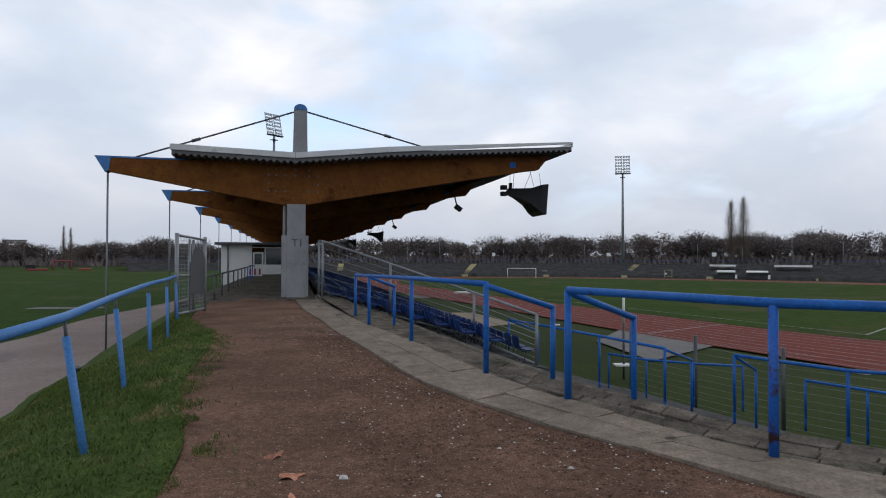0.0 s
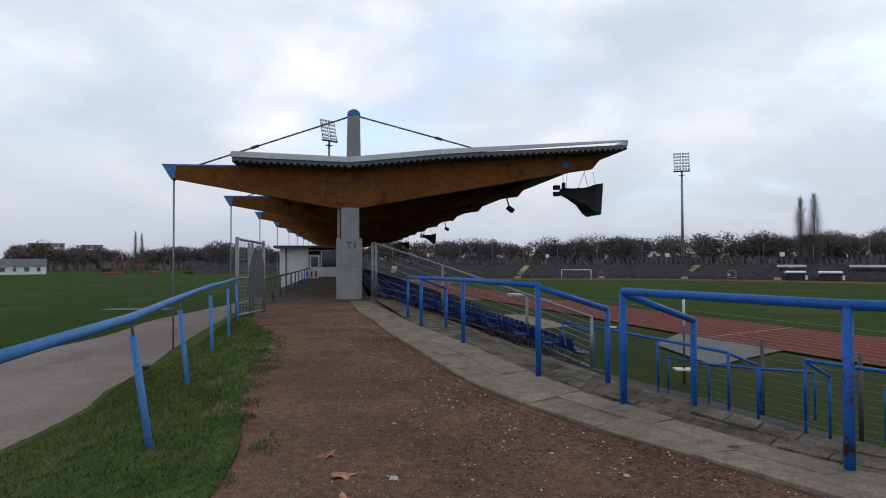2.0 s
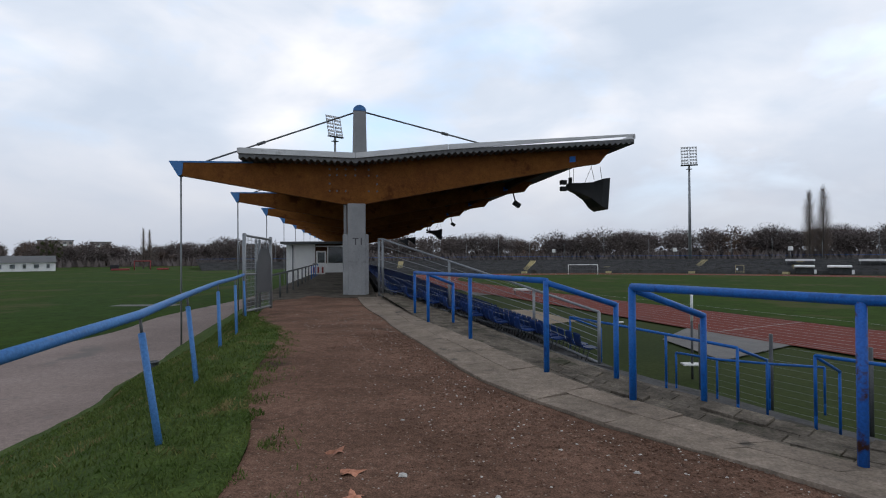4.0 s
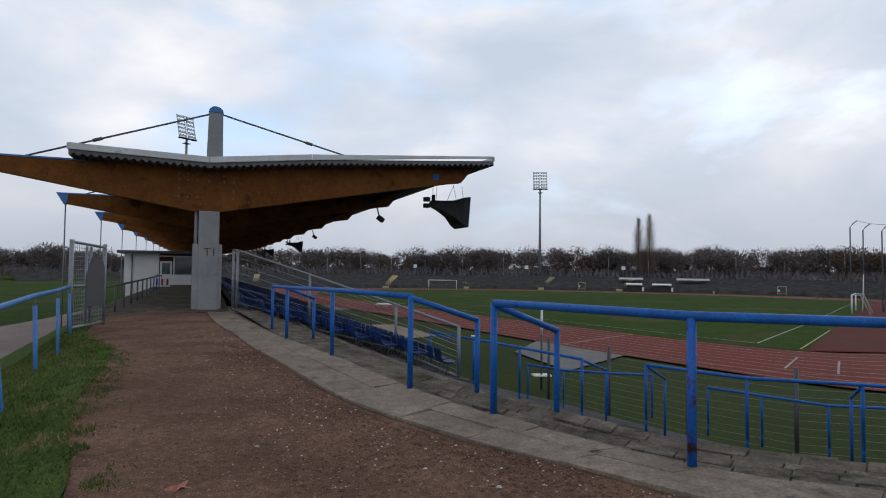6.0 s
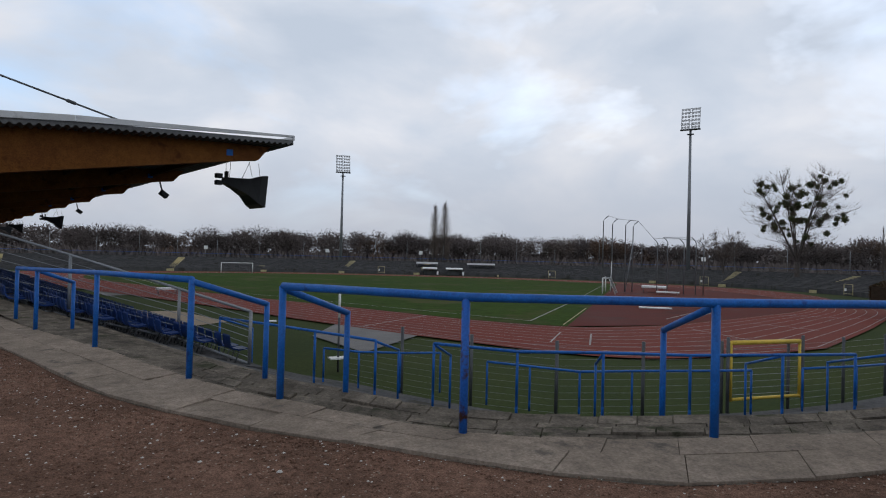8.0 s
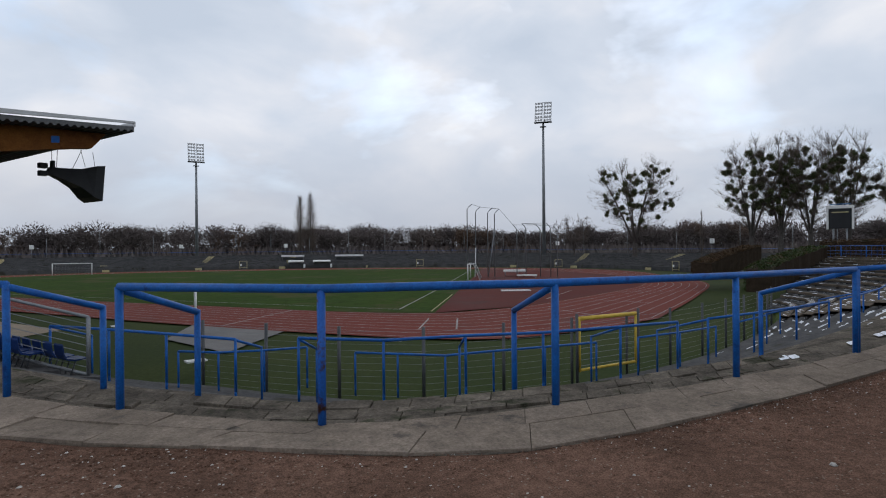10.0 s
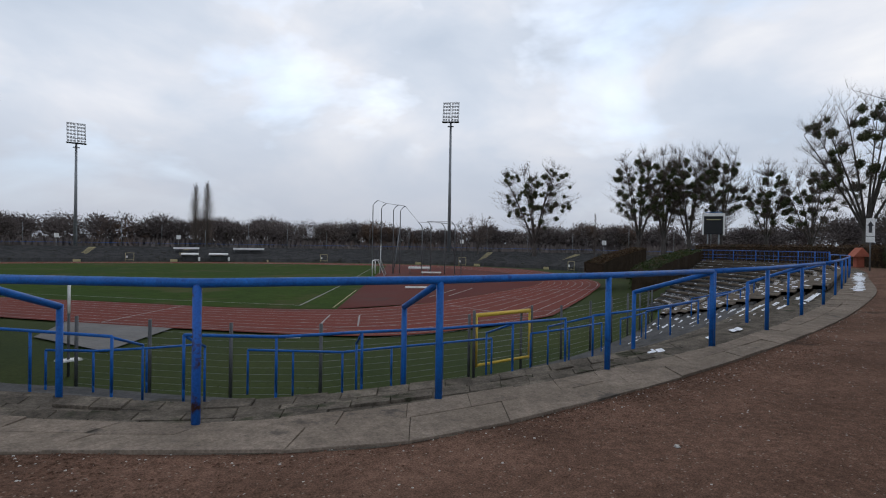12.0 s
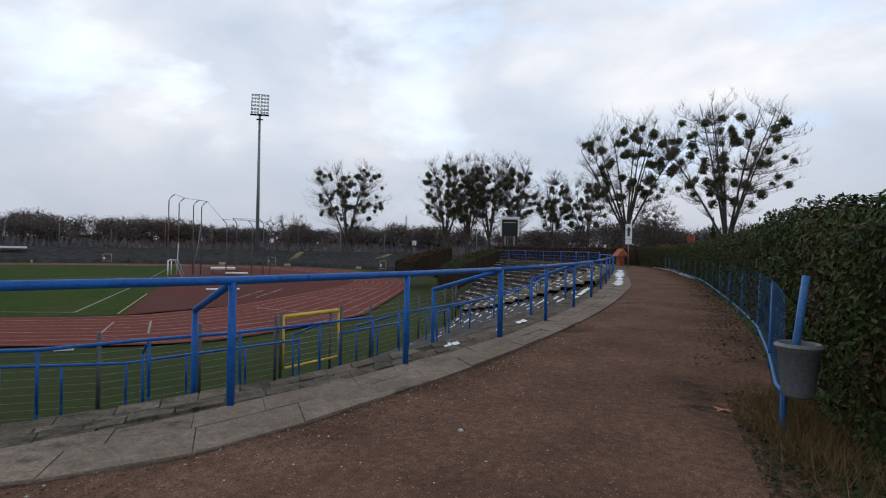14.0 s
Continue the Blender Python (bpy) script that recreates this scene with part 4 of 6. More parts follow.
def place_left_side():
    a, b = pairs_through([(-0.6, -3.2), (-1.3, 0.4), (-1.6, 2.4), (-2.0, 4.2), (-3.0, 6.4), (-4.3, 10.4), (-6.5, 14.4), (-9.6, 23.5), (-13, 33)], [(-9, -3), (-9.0, 3), (-9.3, 8), (-10.0, 12.5), (-10.9, 14.9), (-12.0, 18.6), (-13.2, 21.8), (-15.2, 28), (-17.75, 36.4)], 16)
    v, f, n, rows = [], [], len(a), 24
    for r in range(rows + 1):
        t = r / rows
        for i in range(n):
            x, y = a[i] * (1 - t) + b[i] * t
            flat = float(np.interp(i / n, [0, 0.5, 1], [0.12, 0.16, 0.05]))
            z = float(np.interp(t, [0, flat, flat + 0.25, 1], [-0.005, -0.03, -0.62, ROAD_Z - 0.02]))
            z += float(level(np.array([a[i]]))[0]) * (1 - t) + 0.035 * noise.noise((x * 1.7, y * 1.7, 0)) * (0.3 + 0.7 * min(1, t * 8))
            v.append((x, y, z))
    for r in range(rows):
        for i in range(n - 1):
            k = r * n + i
            f.append((k, k + 1, k + n + 1, k + n))
    BANK.update(v=v, n=n, rows=rows)
    structure("bank", v, f, M_GRASS, "grassy bank falling from the rim path to the road", smooth=True)
    e0 = np.array([p + (q - p) * 0.985 for p, q in zip(a, b)])
    far = curve_through([(-20, -3), (-19, 8), (-18.6, 23.8), (-20.8, 32.7), (-22, 45), (-25, 60), (-36, 100)], 60)
    near = curve_through([(-8.8, -3), (-8.9, 3), (-9.2, 8), (-9.9, 12.5), (-10.8, 14.9), (-11.9, 18.6), (-13.1, 21.8), (-15.1, 28), (-17.6, 36.4), (-22, 55), (-33, 100)], 60)
    strip(near, far, ROAD_Z, ROAD_Z, "road", M_ASPHALT, "worn pinkish grey asphalt service road", rows=4)
    v = [(-9, -60, ROAD_Z - 0.03), (-9, 10, ROAD_Z - 0.03), (-17, 40, ROAD_Z - 0.03), (-40, 130, ROAD_Z - 0.03), (-90, 260, ROAD_Z - 0.03), (-500, 420, ROAD_Z - 0.03), (-600, -60, ROAD_Z - 0.03)]
    structure("lawn", v, [tuple(range(7))], M_LAWN, "wide mown lawn beside the stadium")
    structure("footway", [(-24.3, 39.4, ROAD_Z), (-24.3, 40.9, ROAD_Z), (-29.2, 40.5, ROAD_Z), (-29.2, 39.1, ROAD_Z)], [(0, 1, 2, 3)], M_GREYPAVE, "pale strip of paving in the lawn")
    # leaning light-blue rail
    posts = [((-2.3, 2.2, 0), (-2.5, 2.3, 0.82)), ((-2.72, 4.24, -0.02), (-3.02, 4.42, 0.86)), ((-3.63, 6.37, -0.04), (-3.98, 6.75, 0.86)), ((-4.67, 8.9, -0.06), (-4.95, 9.35, 0.88)), ((-5.57, 11.3, -0.1), (-5.85, 11.8, 0.86)), ((-6.6, 13.9, -0.14), (-6.8, 14.2, 0.85))]
    ob = thing("bank_rail", "faded light blue tube rail leaning over the grassy bank", "railing", at=posts[0][0])
    o = V(posts[0][0])
    bar("top_rail", [V(t) - o + V((0, 0, 0.09)) for _, t in posts], 0.037, M_LBLUE, ob, "", 10)
    for a_, t in posts:
        p = V(a_) - o
        q = V(t) - o
        bar("post", [p - V((0, 0, 0.15)), p.lerp(q, 0.93)], 0.029, M_LBLUE, ob, "", 10)
        bar("pin", [p.lerp(q, 0.9), q + V((0, 0, 0.06))], 0.014, M_DARKMETAL, ob, "thin steel pin", 6)
    # mesh gate beside the pillar
    g = thing("mesh_gate", "open galvanised mesh gate with a grey sheet on it", "gate", at=(-6.85, 14.35, -0.15))
    d, h = V((-0.28, 2.35, -0.02)), 2.18
    for k, p in enumerate((V((0, 0, 0)), d * 0.42, d * 0.55, d)):
        bar("gate_post", [p, p + V((0, 0, h if k in (0, 3) else h - 0.12))], 0.05 if k in (0, 3) else 0.035, M_METAL, g, "", 6)
    for z in (0.12, 1.1, h - 0.05):
        bar("cross_bar", [V((0, 0, z)), d + V((0, 0, z - 0.04))], 0.035, M_METAL, g, "", 6)
    bm = bmesh.new()
    for k in range(1, 20):
        tube(bm, [V((0, 0, 0.12 + k * 0.105)), d + V((0, 0, 0.1 + k * 0.105))], 0.006, 3, caps=False)
        tube(bm, [d * (k / 20) + V((0, 0, 0.12)), d * (k / 20) + V((0, 0, h - 0.08))], 0.006, 3, caps=False)
    tagged(part("wire_mesh", bm, M_METAL, g), kind="stuff")
    bm = bmesh.new()
    out = [(0.9, 0.55), (2.2, 0.5), (2.3, 1.5), (2.0, 1.78), (1.3, 1.8), (0.95, 1.4)]
    mm = Matrix(((d.x / d.length, -d.y / d.length, 0, 0.03), (d.y / d.length, d.x / d.length, 0, 0), (0, 0, 1, 0), (0, 0, 0, 1)))
    prism(bm, out, mm, 0.02)
    part("sheet", bm, M_DARKMETAL, g, "grey plastic sheet tied to the mesh")


place_left_side()


def place_clubhouse():
    h = thing("clubhouse", "low white flat-roofed building under the stand roof", "building", at=(stand_matrix(32.0, 0, -0.2)).translation[:])
    base = h.location.copy()
    r = math.atan2(UX.y, UX.x)
    loc = Matrix.Rotation(r, 4, "Z")

    def bx(name, x0, x1, y0, y1, z0, z1, mat, label="", parent=None, bevel=0.0):
        bm = bmesh.new()
        c = loc @ V(((x0 + x1) / 2, (y0 + y1) / 2, (z0 + z1) / 2))
        box(bm, c, (x1 - x0, y1 - y0, z1 - z0), r, bevel)
        return part(name, bm, mat, parent or h, label)

    bx("wall", -6.7, -4.0, 0, 20, -1.8, 2.75, M_WHITE, "white rendered wall")
    bx("wall", -4.0, -1.2, 0.0, 20, 0, 0.9, M_WHITE, "white rendered wall")
    bx("wall", -4.0, -1.2, 0.3, 20, 0.9, 2.75, M_DARKWOOD, "brown timber wall")
    bx("wall", -1.2, 0.4, 2.0, 20, 0, 2.8, M_WOOD, "timber boarded wall")
    bx("roof", -7.2, 0.5, -0.7, 20.5, 2.76, 3.0, M_DARKMETAL, "dark flat roof")
    bar("drainpipe", [loc @ V((-6.1, -0.08, 2.7)), loc @ V((-6.1, -0.08, -1.0))], 0.06, M_METAL, h, "grey drainpipe", 6)
    door = bx("door", -3.9, -2.95, -0.05, 0.05, 0.05, 2.1, M_WHITE, "white glazed door")
    bx("pane", -3.75, -3.1, -0.07, -0.052, 0.95, 1.95, M_GLASS, parent=door)
    win = bx("window", -2.75, -1.25, -0.05, 0.12, 0.92, 2.5, M_GLASS, "large dark window")
    for x0, x1, z0, z1 in ((-2.85, -2.75, 0.9, 2.6), (-1.25, -1.15, 0.9, 2.6), (-3.95, -1.15, 2.5, 2.6), (-2.85, -1.15, 0.82, 0.92)):
        bx("window_frame", x0, x1, -0.09, 0.03, z0, z1, M_WHITE, parent=win)
    # low rail with a striped board in front of it
    w = thing("walkway_rail", "dark blue rail with a red and white board beside the walkway", "railing", at=(-8.1, 19.0, -0.3))
    o = V((-8.1, 19, -0.3))
    pts = [V((-8.1, 19, -0.3)), V((-10.2, 27, -0.3)), V((-12.6, 35.5, -0.3)), V((-15.5, 46, -0.3)), V((-16.2, 46.8, -0.3))]
    bar("top_rail", [p - o + V((0, 0, 1.05)) for p in pts], 0.04, M_DARKMETAL, w, "", 6)
    for k in range(12):
        p = pts[0].lerp(pts[3], k / 11)
        bar("post", [p - o, p - o + V((0, 0, 1.05))], 0.035, M_BLUE if k > 7 else M_DARKMETAL, w, "", 6)
    bm = bmesh.new()
    box(bm, V((-15.3, 45.6, 0.25)) - o, (1.1, 0.04, 0.7), r)
    board = part("board", bm, M_WHITE, w, "red and white striped board")
    for k in range(3):
        bm = bmesh.new()
        box(bm, V((-15.3, 45.56, 0.25)) - o + loc @ V((-0.36 + 0.36 * k, -0.03, 0)), (0.14, 0.02, 0.5), r)
        part("stripe", bm, M_RED, board)


place_clubhouse()

# ---- trees ----
def wedge(vs, fs, p, tip, w):
    """A thin twig as a slim three-sided spike."""
    d = (tip - p).normalized()
    a = d.cross(V((0.3, 0.5, 0.8))).normalized() * w
    b = d.cross(a).normalized() * w
    k = len(vs)
    vs += [p + a, p - a * 0.5 + b * 0.87, p - a * 0.5 - b * 0.87, tip]
    fs += [(k, k + 1, k + 3), (k + 1, k + 2, k + 3), (k + 2, k, k + 3)]


def limb(vs, fs, pts, r0, r1, seg=5):
    k0 = len(vs)
    for i, p in enumerate(pts):
        d = (pts[min(i + 1, len(pts) - 1)] - pts[max(i - 1, 0)]).normalized()
        a = d.cross(V((0.9, 0.2, 0.1))).normalized()
        b = d.cross(a)
        r = r0 + (r1 - r0) * i / (len(pts) - 1)
        vs += [p + (a * math.cos(2 * math.pi * j / seg) + b * math.sin(2 * math.pi * j / seg)) * r for j in range(seg)]
    for i in range(len(pts) - 1):
        for j in range(seg):
            a, b = k0 + i * seg + j, k0 + i * seg + (j + 1) % seg
            fs.append((a, b, b + seg, a + seg))


def bare_tree(at, height, width, seed, label, mistletoe=0, stems=7, fork=0.22, ball=(0.42, 0.82), twigs=11, low=0.2):
    """Stems fan out from a fork and fill a domed crown; twigs point up and out."""
    rng = random.Random(seed)
    tree = thing("bare_tree", label, "tree", "trees round the bowl", at)
    wood, fw, tw, ft = [], [], [], []
    fz, mid, rz, rx = height * fork, height * (0.5 + low / 2), height * (0.49 - low / 2), width * 0.53
    limb(wood, fw, [V((0, 0, -0.3)), V((0.05, 0.02, fz * 0.5)), V((0, 0, fz))], height * 0.024, height * 0.017, 8)

    def bow(p, q, lift, n=5):
        c = p.lerp(q, 0.5) + V(((p.x - q.x) * 0.12, (p.y - q.y) * 0.12, -lift))
        return [p * (1 - t) ** 2 + c * 2 * t * (1 - t) + q * t * t for t in (i / n for i in range(n + 1))]

    mains = []
    for i in range(stems):
        a = 2 * math.pi * (i + rng.uniform(-0.3, 0.3)) / stems
        e = rng.uniform(0.15, 0.95)
        r = math.sqrt(1 - e * e) * rng.uniform(0.7, 0.95)
        q = V((math.cos(a) * r * rx, math.sin(a) * r * rx, mid + e * rz * 0.9))
        pts = bow(V((0, 0, fz * rng.uniform(0.7, 1.0))), q, height * 0.03 * (1 - e), 7)
        limb(wood, fw, pts, height * 0.0082, height * 0.0016, 6)
        mains.append(pts)
    tips = []
    for _ in range(300):
        d = V((rng.gauss(0, 1), rng.gauss(0, 1), rng.gauss(0, 1))).normalized() * rng.random() ** 0.30
        tips.append(V((d.x * rx, d.y * rx, mid + d.z * rz)))
    for q in tips:
        best = min((p for m in mains for p in m[1:] if p.z < q.z + 0.5), key=lambda p: (p - q).length + 0.5 * abs(p.z - q.z + 0.2 * height), default=mains[0][2])
        pts = bow(best, q, height * 0.02, 4)
        limb(wood, fw, pts, height * 0.0019, height * 0.0006, 3)
        for p in pts[1:]:
            for _ in range(twigs - 3):
                out = V((p.x / rx, p.y / rx, max(0.0, (p.z - mid) / rz)))
                t = (out * 0.45 + V((rng.gauss(0, 0.4), rng.gauss(0, 0.4), rng.uniform(0.2, 1.1)))).normalized()
                wedge(tw, ft, p, p + t * rng.uniform(0.03, 0.085) * height, 0.0085)
    ob = new("trunk", mesh_of("trunk", wood, fw, M_BARK, True)); ob.parent = tree
    ob = new("crown", mesh_of("crown", tw, ft, M_TWIG)); ob.parent = tree
    tagged(ob, "fine bare winter twigs", kind="stuff")
    if mistletoe:
        vs, fs, used = [], [], []
        for _ in range(mistletoe * 4):
            c = rng.choice(tips)
            c = V((c.x * 0.9, c.y * 0.9, mid + (c.z - mid) * 0.84)) + V((rng.gauss(0, 0.3), rng.gauss(0, 0.3), rng.gauss(0, 0.3)))
            if c.z > height * 0.84 or any((c - o).length < 1.35 for o in used) or len(used) >= mistletoe * 0.8:
                continue
            used.append(c)
            r = rng.uniform(*ball)
            for _ in range(int(170 * (r / 0.6) ** 1.3) + 50):
                d = V((rng.gauss(0, 1), rng.gauss(0, 1), rng.gauss(0, 1))).normalized()
                p = c + d * r * rng.uniform(0.3, 0.95)
                u = V((rng.gauss(0, 1), rng.gauss(0, 1), rng.gauss(0, 1))).normalized() * r * 0.21
                w = d.cross(u).normalized() * r * 0.13
                k = len(vs)
                vs += [p - u, p + w, p + u, p - w]
                fs.append((k, k + 1, k + 2, k + 3))
        ob = new("mistletoe", mesh_of("mistletoe", vs, fs, M_MISTLE)); ob.parent = tree
        tagged(ob, "dark green balls of mistletoe", kind="stuff")
    return tree


def place_trees():
    ml = "tall bare tree hung with many round mistletoe clumps"
    bare_tree((108, 62.8, -0.4), 21.6, 17.5, 3, ml, 95, 9, 0.12)
    bare_tree((108.2, 40.0, 0.0), 21.0, 12.5, 11, ml, 75, 7, 0.14)
    bare_tree((109.2, 35.6, 0.0), 21.4, 10.5, 12, ml, 75, 7, 0.14)
    bare_tree((110.5, 31.4, 0.0), 21.4, 10.5, 13, ml, 70, 6, 0.16)
    bare_tree((111.9, 26.3, 0.0), 21.0, 8.5, 14, ml, 55, 5, 0.2)
    bare_tree((113.5, 19.2, 0.0), 17.6, 7.5, 15, ml, 42, 4, 0.2)
    bare_tree((114.3, 12.6, 0.0), 16.8, 10.5, 16, ml, 45, 6, 0.14)
    bare_tree((88, 3.9, 0.0), 22.6, 16.0, 21, ml, 80, 9, 0.2, low=0.28)
    bare_tree((79.7, -8.6, 0.0), 22.4, 17.0, 27, ml, 85, 10, 0.12, low=0.26)
    bare_tree((113.5, 82.0, -0.4), 9.6, 11.0, 31, "broad low bare tree behind the terrace", 0, 9, 0.1, twigs=10)
    bare_tree((92, 0.0, 0.0), 9.5, 8.0, 33, "low bare tree beyond the hedge", 0, 6, 0.2)


place_trees()


def poplar(at, height, width, seed, label, count=1500, thin=0.034):
    rng = random.Random(seed)
    tree = thing("poplar", label, "tree", "poplars", at)
    wood, fw, tw, ft = [], [], [], []
    limb(wood, fw, [V((0, 0, -0.5)), V((0.05, 0, height * 0.5)), V((0, 0, height * 0.97))], height * 0.018, 0.03, 6)
    for _ in range(count):
        z = rng.uniform(0.10, 0.97) * height
        a = rng.uniform(0, 2 * math.pi)
        r = width * math.sin(math.pi * min(1, (z / height) * 0.92 + 0.08)) ** 0.6 * rng.random() ** 0.5
        p = V((math.cos(a) * r * 0.25, math.sin(a) * r * 0.25, z - r * 1.2))
        wedge(tw, ft, p, V((math.cos(a) * r, math.sin(a) * r, z + rng.uniform(0.3, 0.085 * height))), thin)
    ob = new("trunk", mesh_of("trunk", wood, fw, M_BARK, True)); ob.parent = tree
    ob = new("crown", mesh_of("crown", tw, ft, M_TWIG)); ob.parent = tree
    tagged(ob, "upright bare twigs", kind="stuff")


poplar((113.0, 222.6, -0.6), 25.2, 3.9, 5, "slender bare poplar above the far woods", 900, 0.036)
poplar((116.9, 220.9, -0.6), 26.4, 4.4, 6, "slender bare poplar above the far woods", 1000, 0.036)
poplar((-112, 166, -2.3), 13.2, 1.3, 7, "slender bare poplar beyond the lawn", 420, 0.026)
poplar((-110.5, 166.9, -2.3), 12.6, 1.2, 8, "slender bare poplar beyond the lawn", 420, 0.026)
poplar((110.6, 50, 0), 8.5, 0.9, 9, "small conical bare tree beyond the terrace", 200, 0.02)


def place_woods():
    rng = random.Random(77)
    ring = curve_through([(-330, 130), (-250, 190), (-160, 225), (-80, 262), (0, 278), (80, 268), (150, 236), (205, 180), (232, 120), (235, 60), (215, 10), (190, -40)], 400)
    nr = normals_of(ring)
    vs, fs = [], []
    for t in range(620):
        i = rng.randrange(len(ring))
        x, y = ring[i] + nr[i] * rng.uniform(-26, 30)
        left = x < -60
        h = rng.uniform(9.2, 13.4) * (1 + 0.25 * noise.noise((x * 0.03, y * 0.03, 0))) * (0.86 if left else 1.0) * (1.1 if 60 < x < 180 and y > 150 else 1)
        base = V((x, y, -2.3 if left else -0.8))
        w = h * rng.uniform(0.40, 0.62)
        limb(vs, fs, [base, base + V((0, 0, h * 0.6))], 0.2, 0.08, 3)
        mid = base + V((0, 0, h * 0.56))
        for _ in range(9):
            a, e = rng.uniform(0, 2 * math.pi), rng.uniform(0.0, 0.9)
            q = mid + V((math.cos(a) * math.sqrt(1 - e * e) * w * 0.75, math.sin(a) * math.sqrt(1 - e * e) * w * 0.75, e * h * 0.34))
            wedge(vs, fs, base + V((0, 0, h * rng.uniform(0.25, 0.5))), q, 0.11)
        for _ in range(820):
            a, e = rng.uniform(0, 2 * math.pi), rng.uniform(-0.9, 1.0)
            c = V((math.cos(a) * math.sqrt(1 - e * e) * w, math.sin(a) * math.sqrt(1 - e * e) * w, e * h * 0.42))
            u = rng.uniform(0.3, 0.93)
            p = mid + c * u
            d = c * 0.10 + V((rng.gauss(0, 0.3), rng.gauss(0, 0.3), rng.uniform(0.0, 0.5)))
            d2 = V((rng.gauss(0, 1), rng.gauss(0, 1), rng.gauss(0, 1))).normalized() * (rng.uniform(0.06, 0.11) if u > 0.75 else rng.uniform(0.2, 0.34))
            k = len(vs)
            vs += [p - d2, p + d2, p + d]
            fs.append((k, k + 1, k + 2))
    # undergrowth
    for _ in range(16000):
        i = rng.randrange(len(ring))
        x, y = ring[i] + nr[i] * rng.uniform(-30, 10)
        b = V((x, y, -2.5 if x < -60 else -1.0))
        wedge(vs, fs, b, b + V((rng.gauss(0, 0.8), rng.gauss(0, 0.8), rng.uniform(1.5, 4.2))), rng.uniform(0.5, 1.2))
    # dense lower thicket
    for _ in range(1700):
        i = rng.randrange(len(ring))
        x, y = ring[i] + nr[i] * rng.uniform(-20, 30)
        c = V((x, y, (-2.3 if x < -60 else -0.8) + rng.uniform(0.6, 4.4)))
        r = rng.uniform(1.8, 3.0)
        for _ in range(34):
            d = V((rng.gauss(0, 1), rng.gauss(0, 1), rng.gauss(0, 0.8))).normalized()
            p = c + d * r * rng.uniform(0.3, 1.0)
            u = V((rng.gauss(0, 1), rng.gauss(0, 1), rng.gauss(0, 1))).normalized() * 0.65
            w = d.cross(u).normalized() * 0.38
            k = len(vs)
            vs += [p - u, p + w, p + u, p - w]
            fs.append((k, k + 1, k + 2, k + 3))
    ob = new("far_woods", mesh_of("far_woods", vs, fs, M_WOODS))
    tagged(ob, "brown-grey belt of bare winter woods on the horizon", "woods", kind="stuff")


place_woods()


# ---- hedges ----
def hedge(line, z0, z1, thick, count, size, mat, label, seed, near=None, name="hedge"):
    """A clipped hedge: solid dark brown core with many leaves on its face and top."""
    rng = random.Random(seed)
    nr = normals_of(line)
    z0 = z0 if hasattr(z0, "__len__") else [z0] * len(line)
    z1 = z1 if hasattr(z1, "__len__") else [z1] * len(line)
    ob = thing(name, label, "hedge", at=(0, 0, 0))
    # closed dark brown box filling the hedge behind the leaves
    v, f, n = [], [], len(line)
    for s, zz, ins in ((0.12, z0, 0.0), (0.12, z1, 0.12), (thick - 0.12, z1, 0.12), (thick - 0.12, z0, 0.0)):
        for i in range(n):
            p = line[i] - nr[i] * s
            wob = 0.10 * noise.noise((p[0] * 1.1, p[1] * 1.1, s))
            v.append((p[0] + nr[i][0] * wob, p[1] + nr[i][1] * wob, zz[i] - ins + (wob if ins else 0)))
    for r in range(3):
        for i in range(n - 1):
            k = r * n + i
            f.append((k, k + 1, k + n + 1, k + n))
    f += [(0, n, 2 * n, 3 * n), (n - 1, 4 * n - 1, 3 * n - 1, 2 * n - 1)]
    core = new("core", mesh_of("core", v, f, M_DARKCORE)); core.parent = ob
    cum = np.concatenate([[0], np.cumsum(np.hypot(*np.diff(line, axis=0).T))])
    vs, fs = [], []
    for _ in range(count):
        u = rng.random()
        s = cum[-1] * (u ** near if near else u)
        i = float(np.interp(s, cum, np.arange(n)))
        k = min(int(i), n - 2)
        p = line[k] + (line[k + 1] - line[k]) * (i - k)
        nn = nr[k]
        zt, zb = z1[k], z0[k]
        if rng.random() < 0.72:
            z = zb + (zt - zb) * rng.random() ** 0.85
            dep = rng.uniform(-0.16 - (0.16 * max(0.0, (z - 0.9) / 1.0) if near else 0), 0.10)
            out = V((nn[0], nn[1], rng.uniform(-0.3, 0.6)))
            dens = noise.noise((s * 0.8, z * 1.6, seed))
            if dens < -0.28 and rng.random() < 0.75:
                continue
        else:
            dep = rng.uniform(0, thick)
            z = zt + rng.uniform(-0.10, 0.14) + 0.10 * noise.noise((s * 1.2, dep, 4.0))
            out = V((rng.gauss(0, 0.4), rng.gauss(0, 0.4), 1))
        c = V((p[0] - nn[0] * dep, p[1] - nn[1] * dep, z))
        d = (out + V((rng.gauss(0, 0.5), rng.gauss(0, 0.5), rng.gauss(0, 0.5)))).normalized()
        a = d.cross(V((rng.gauss(0, 1), rng.gauss(0, 1), rng.gauss(0, 1)))).normalized()
        b = d.cross(a)
        g = size * rng.uniform(0.6, 1.25) * (1 + 0.5 * min(1.0, s / 30) if near else 1)
        k = len(vs)
        vs += [c - a * g, c - b * g * 0.45 + d * g * 0.12, c + a * g, c + b * g * 0.45 + d * g * 0.12]
        fs.append((k, k + 1, k + 2, k + 3))
    lv = new("leaves", mesh_of("leaves", vs, fs, mat)); lv.parent = ob
    tagged(lv, kind="stuff")
    return ob


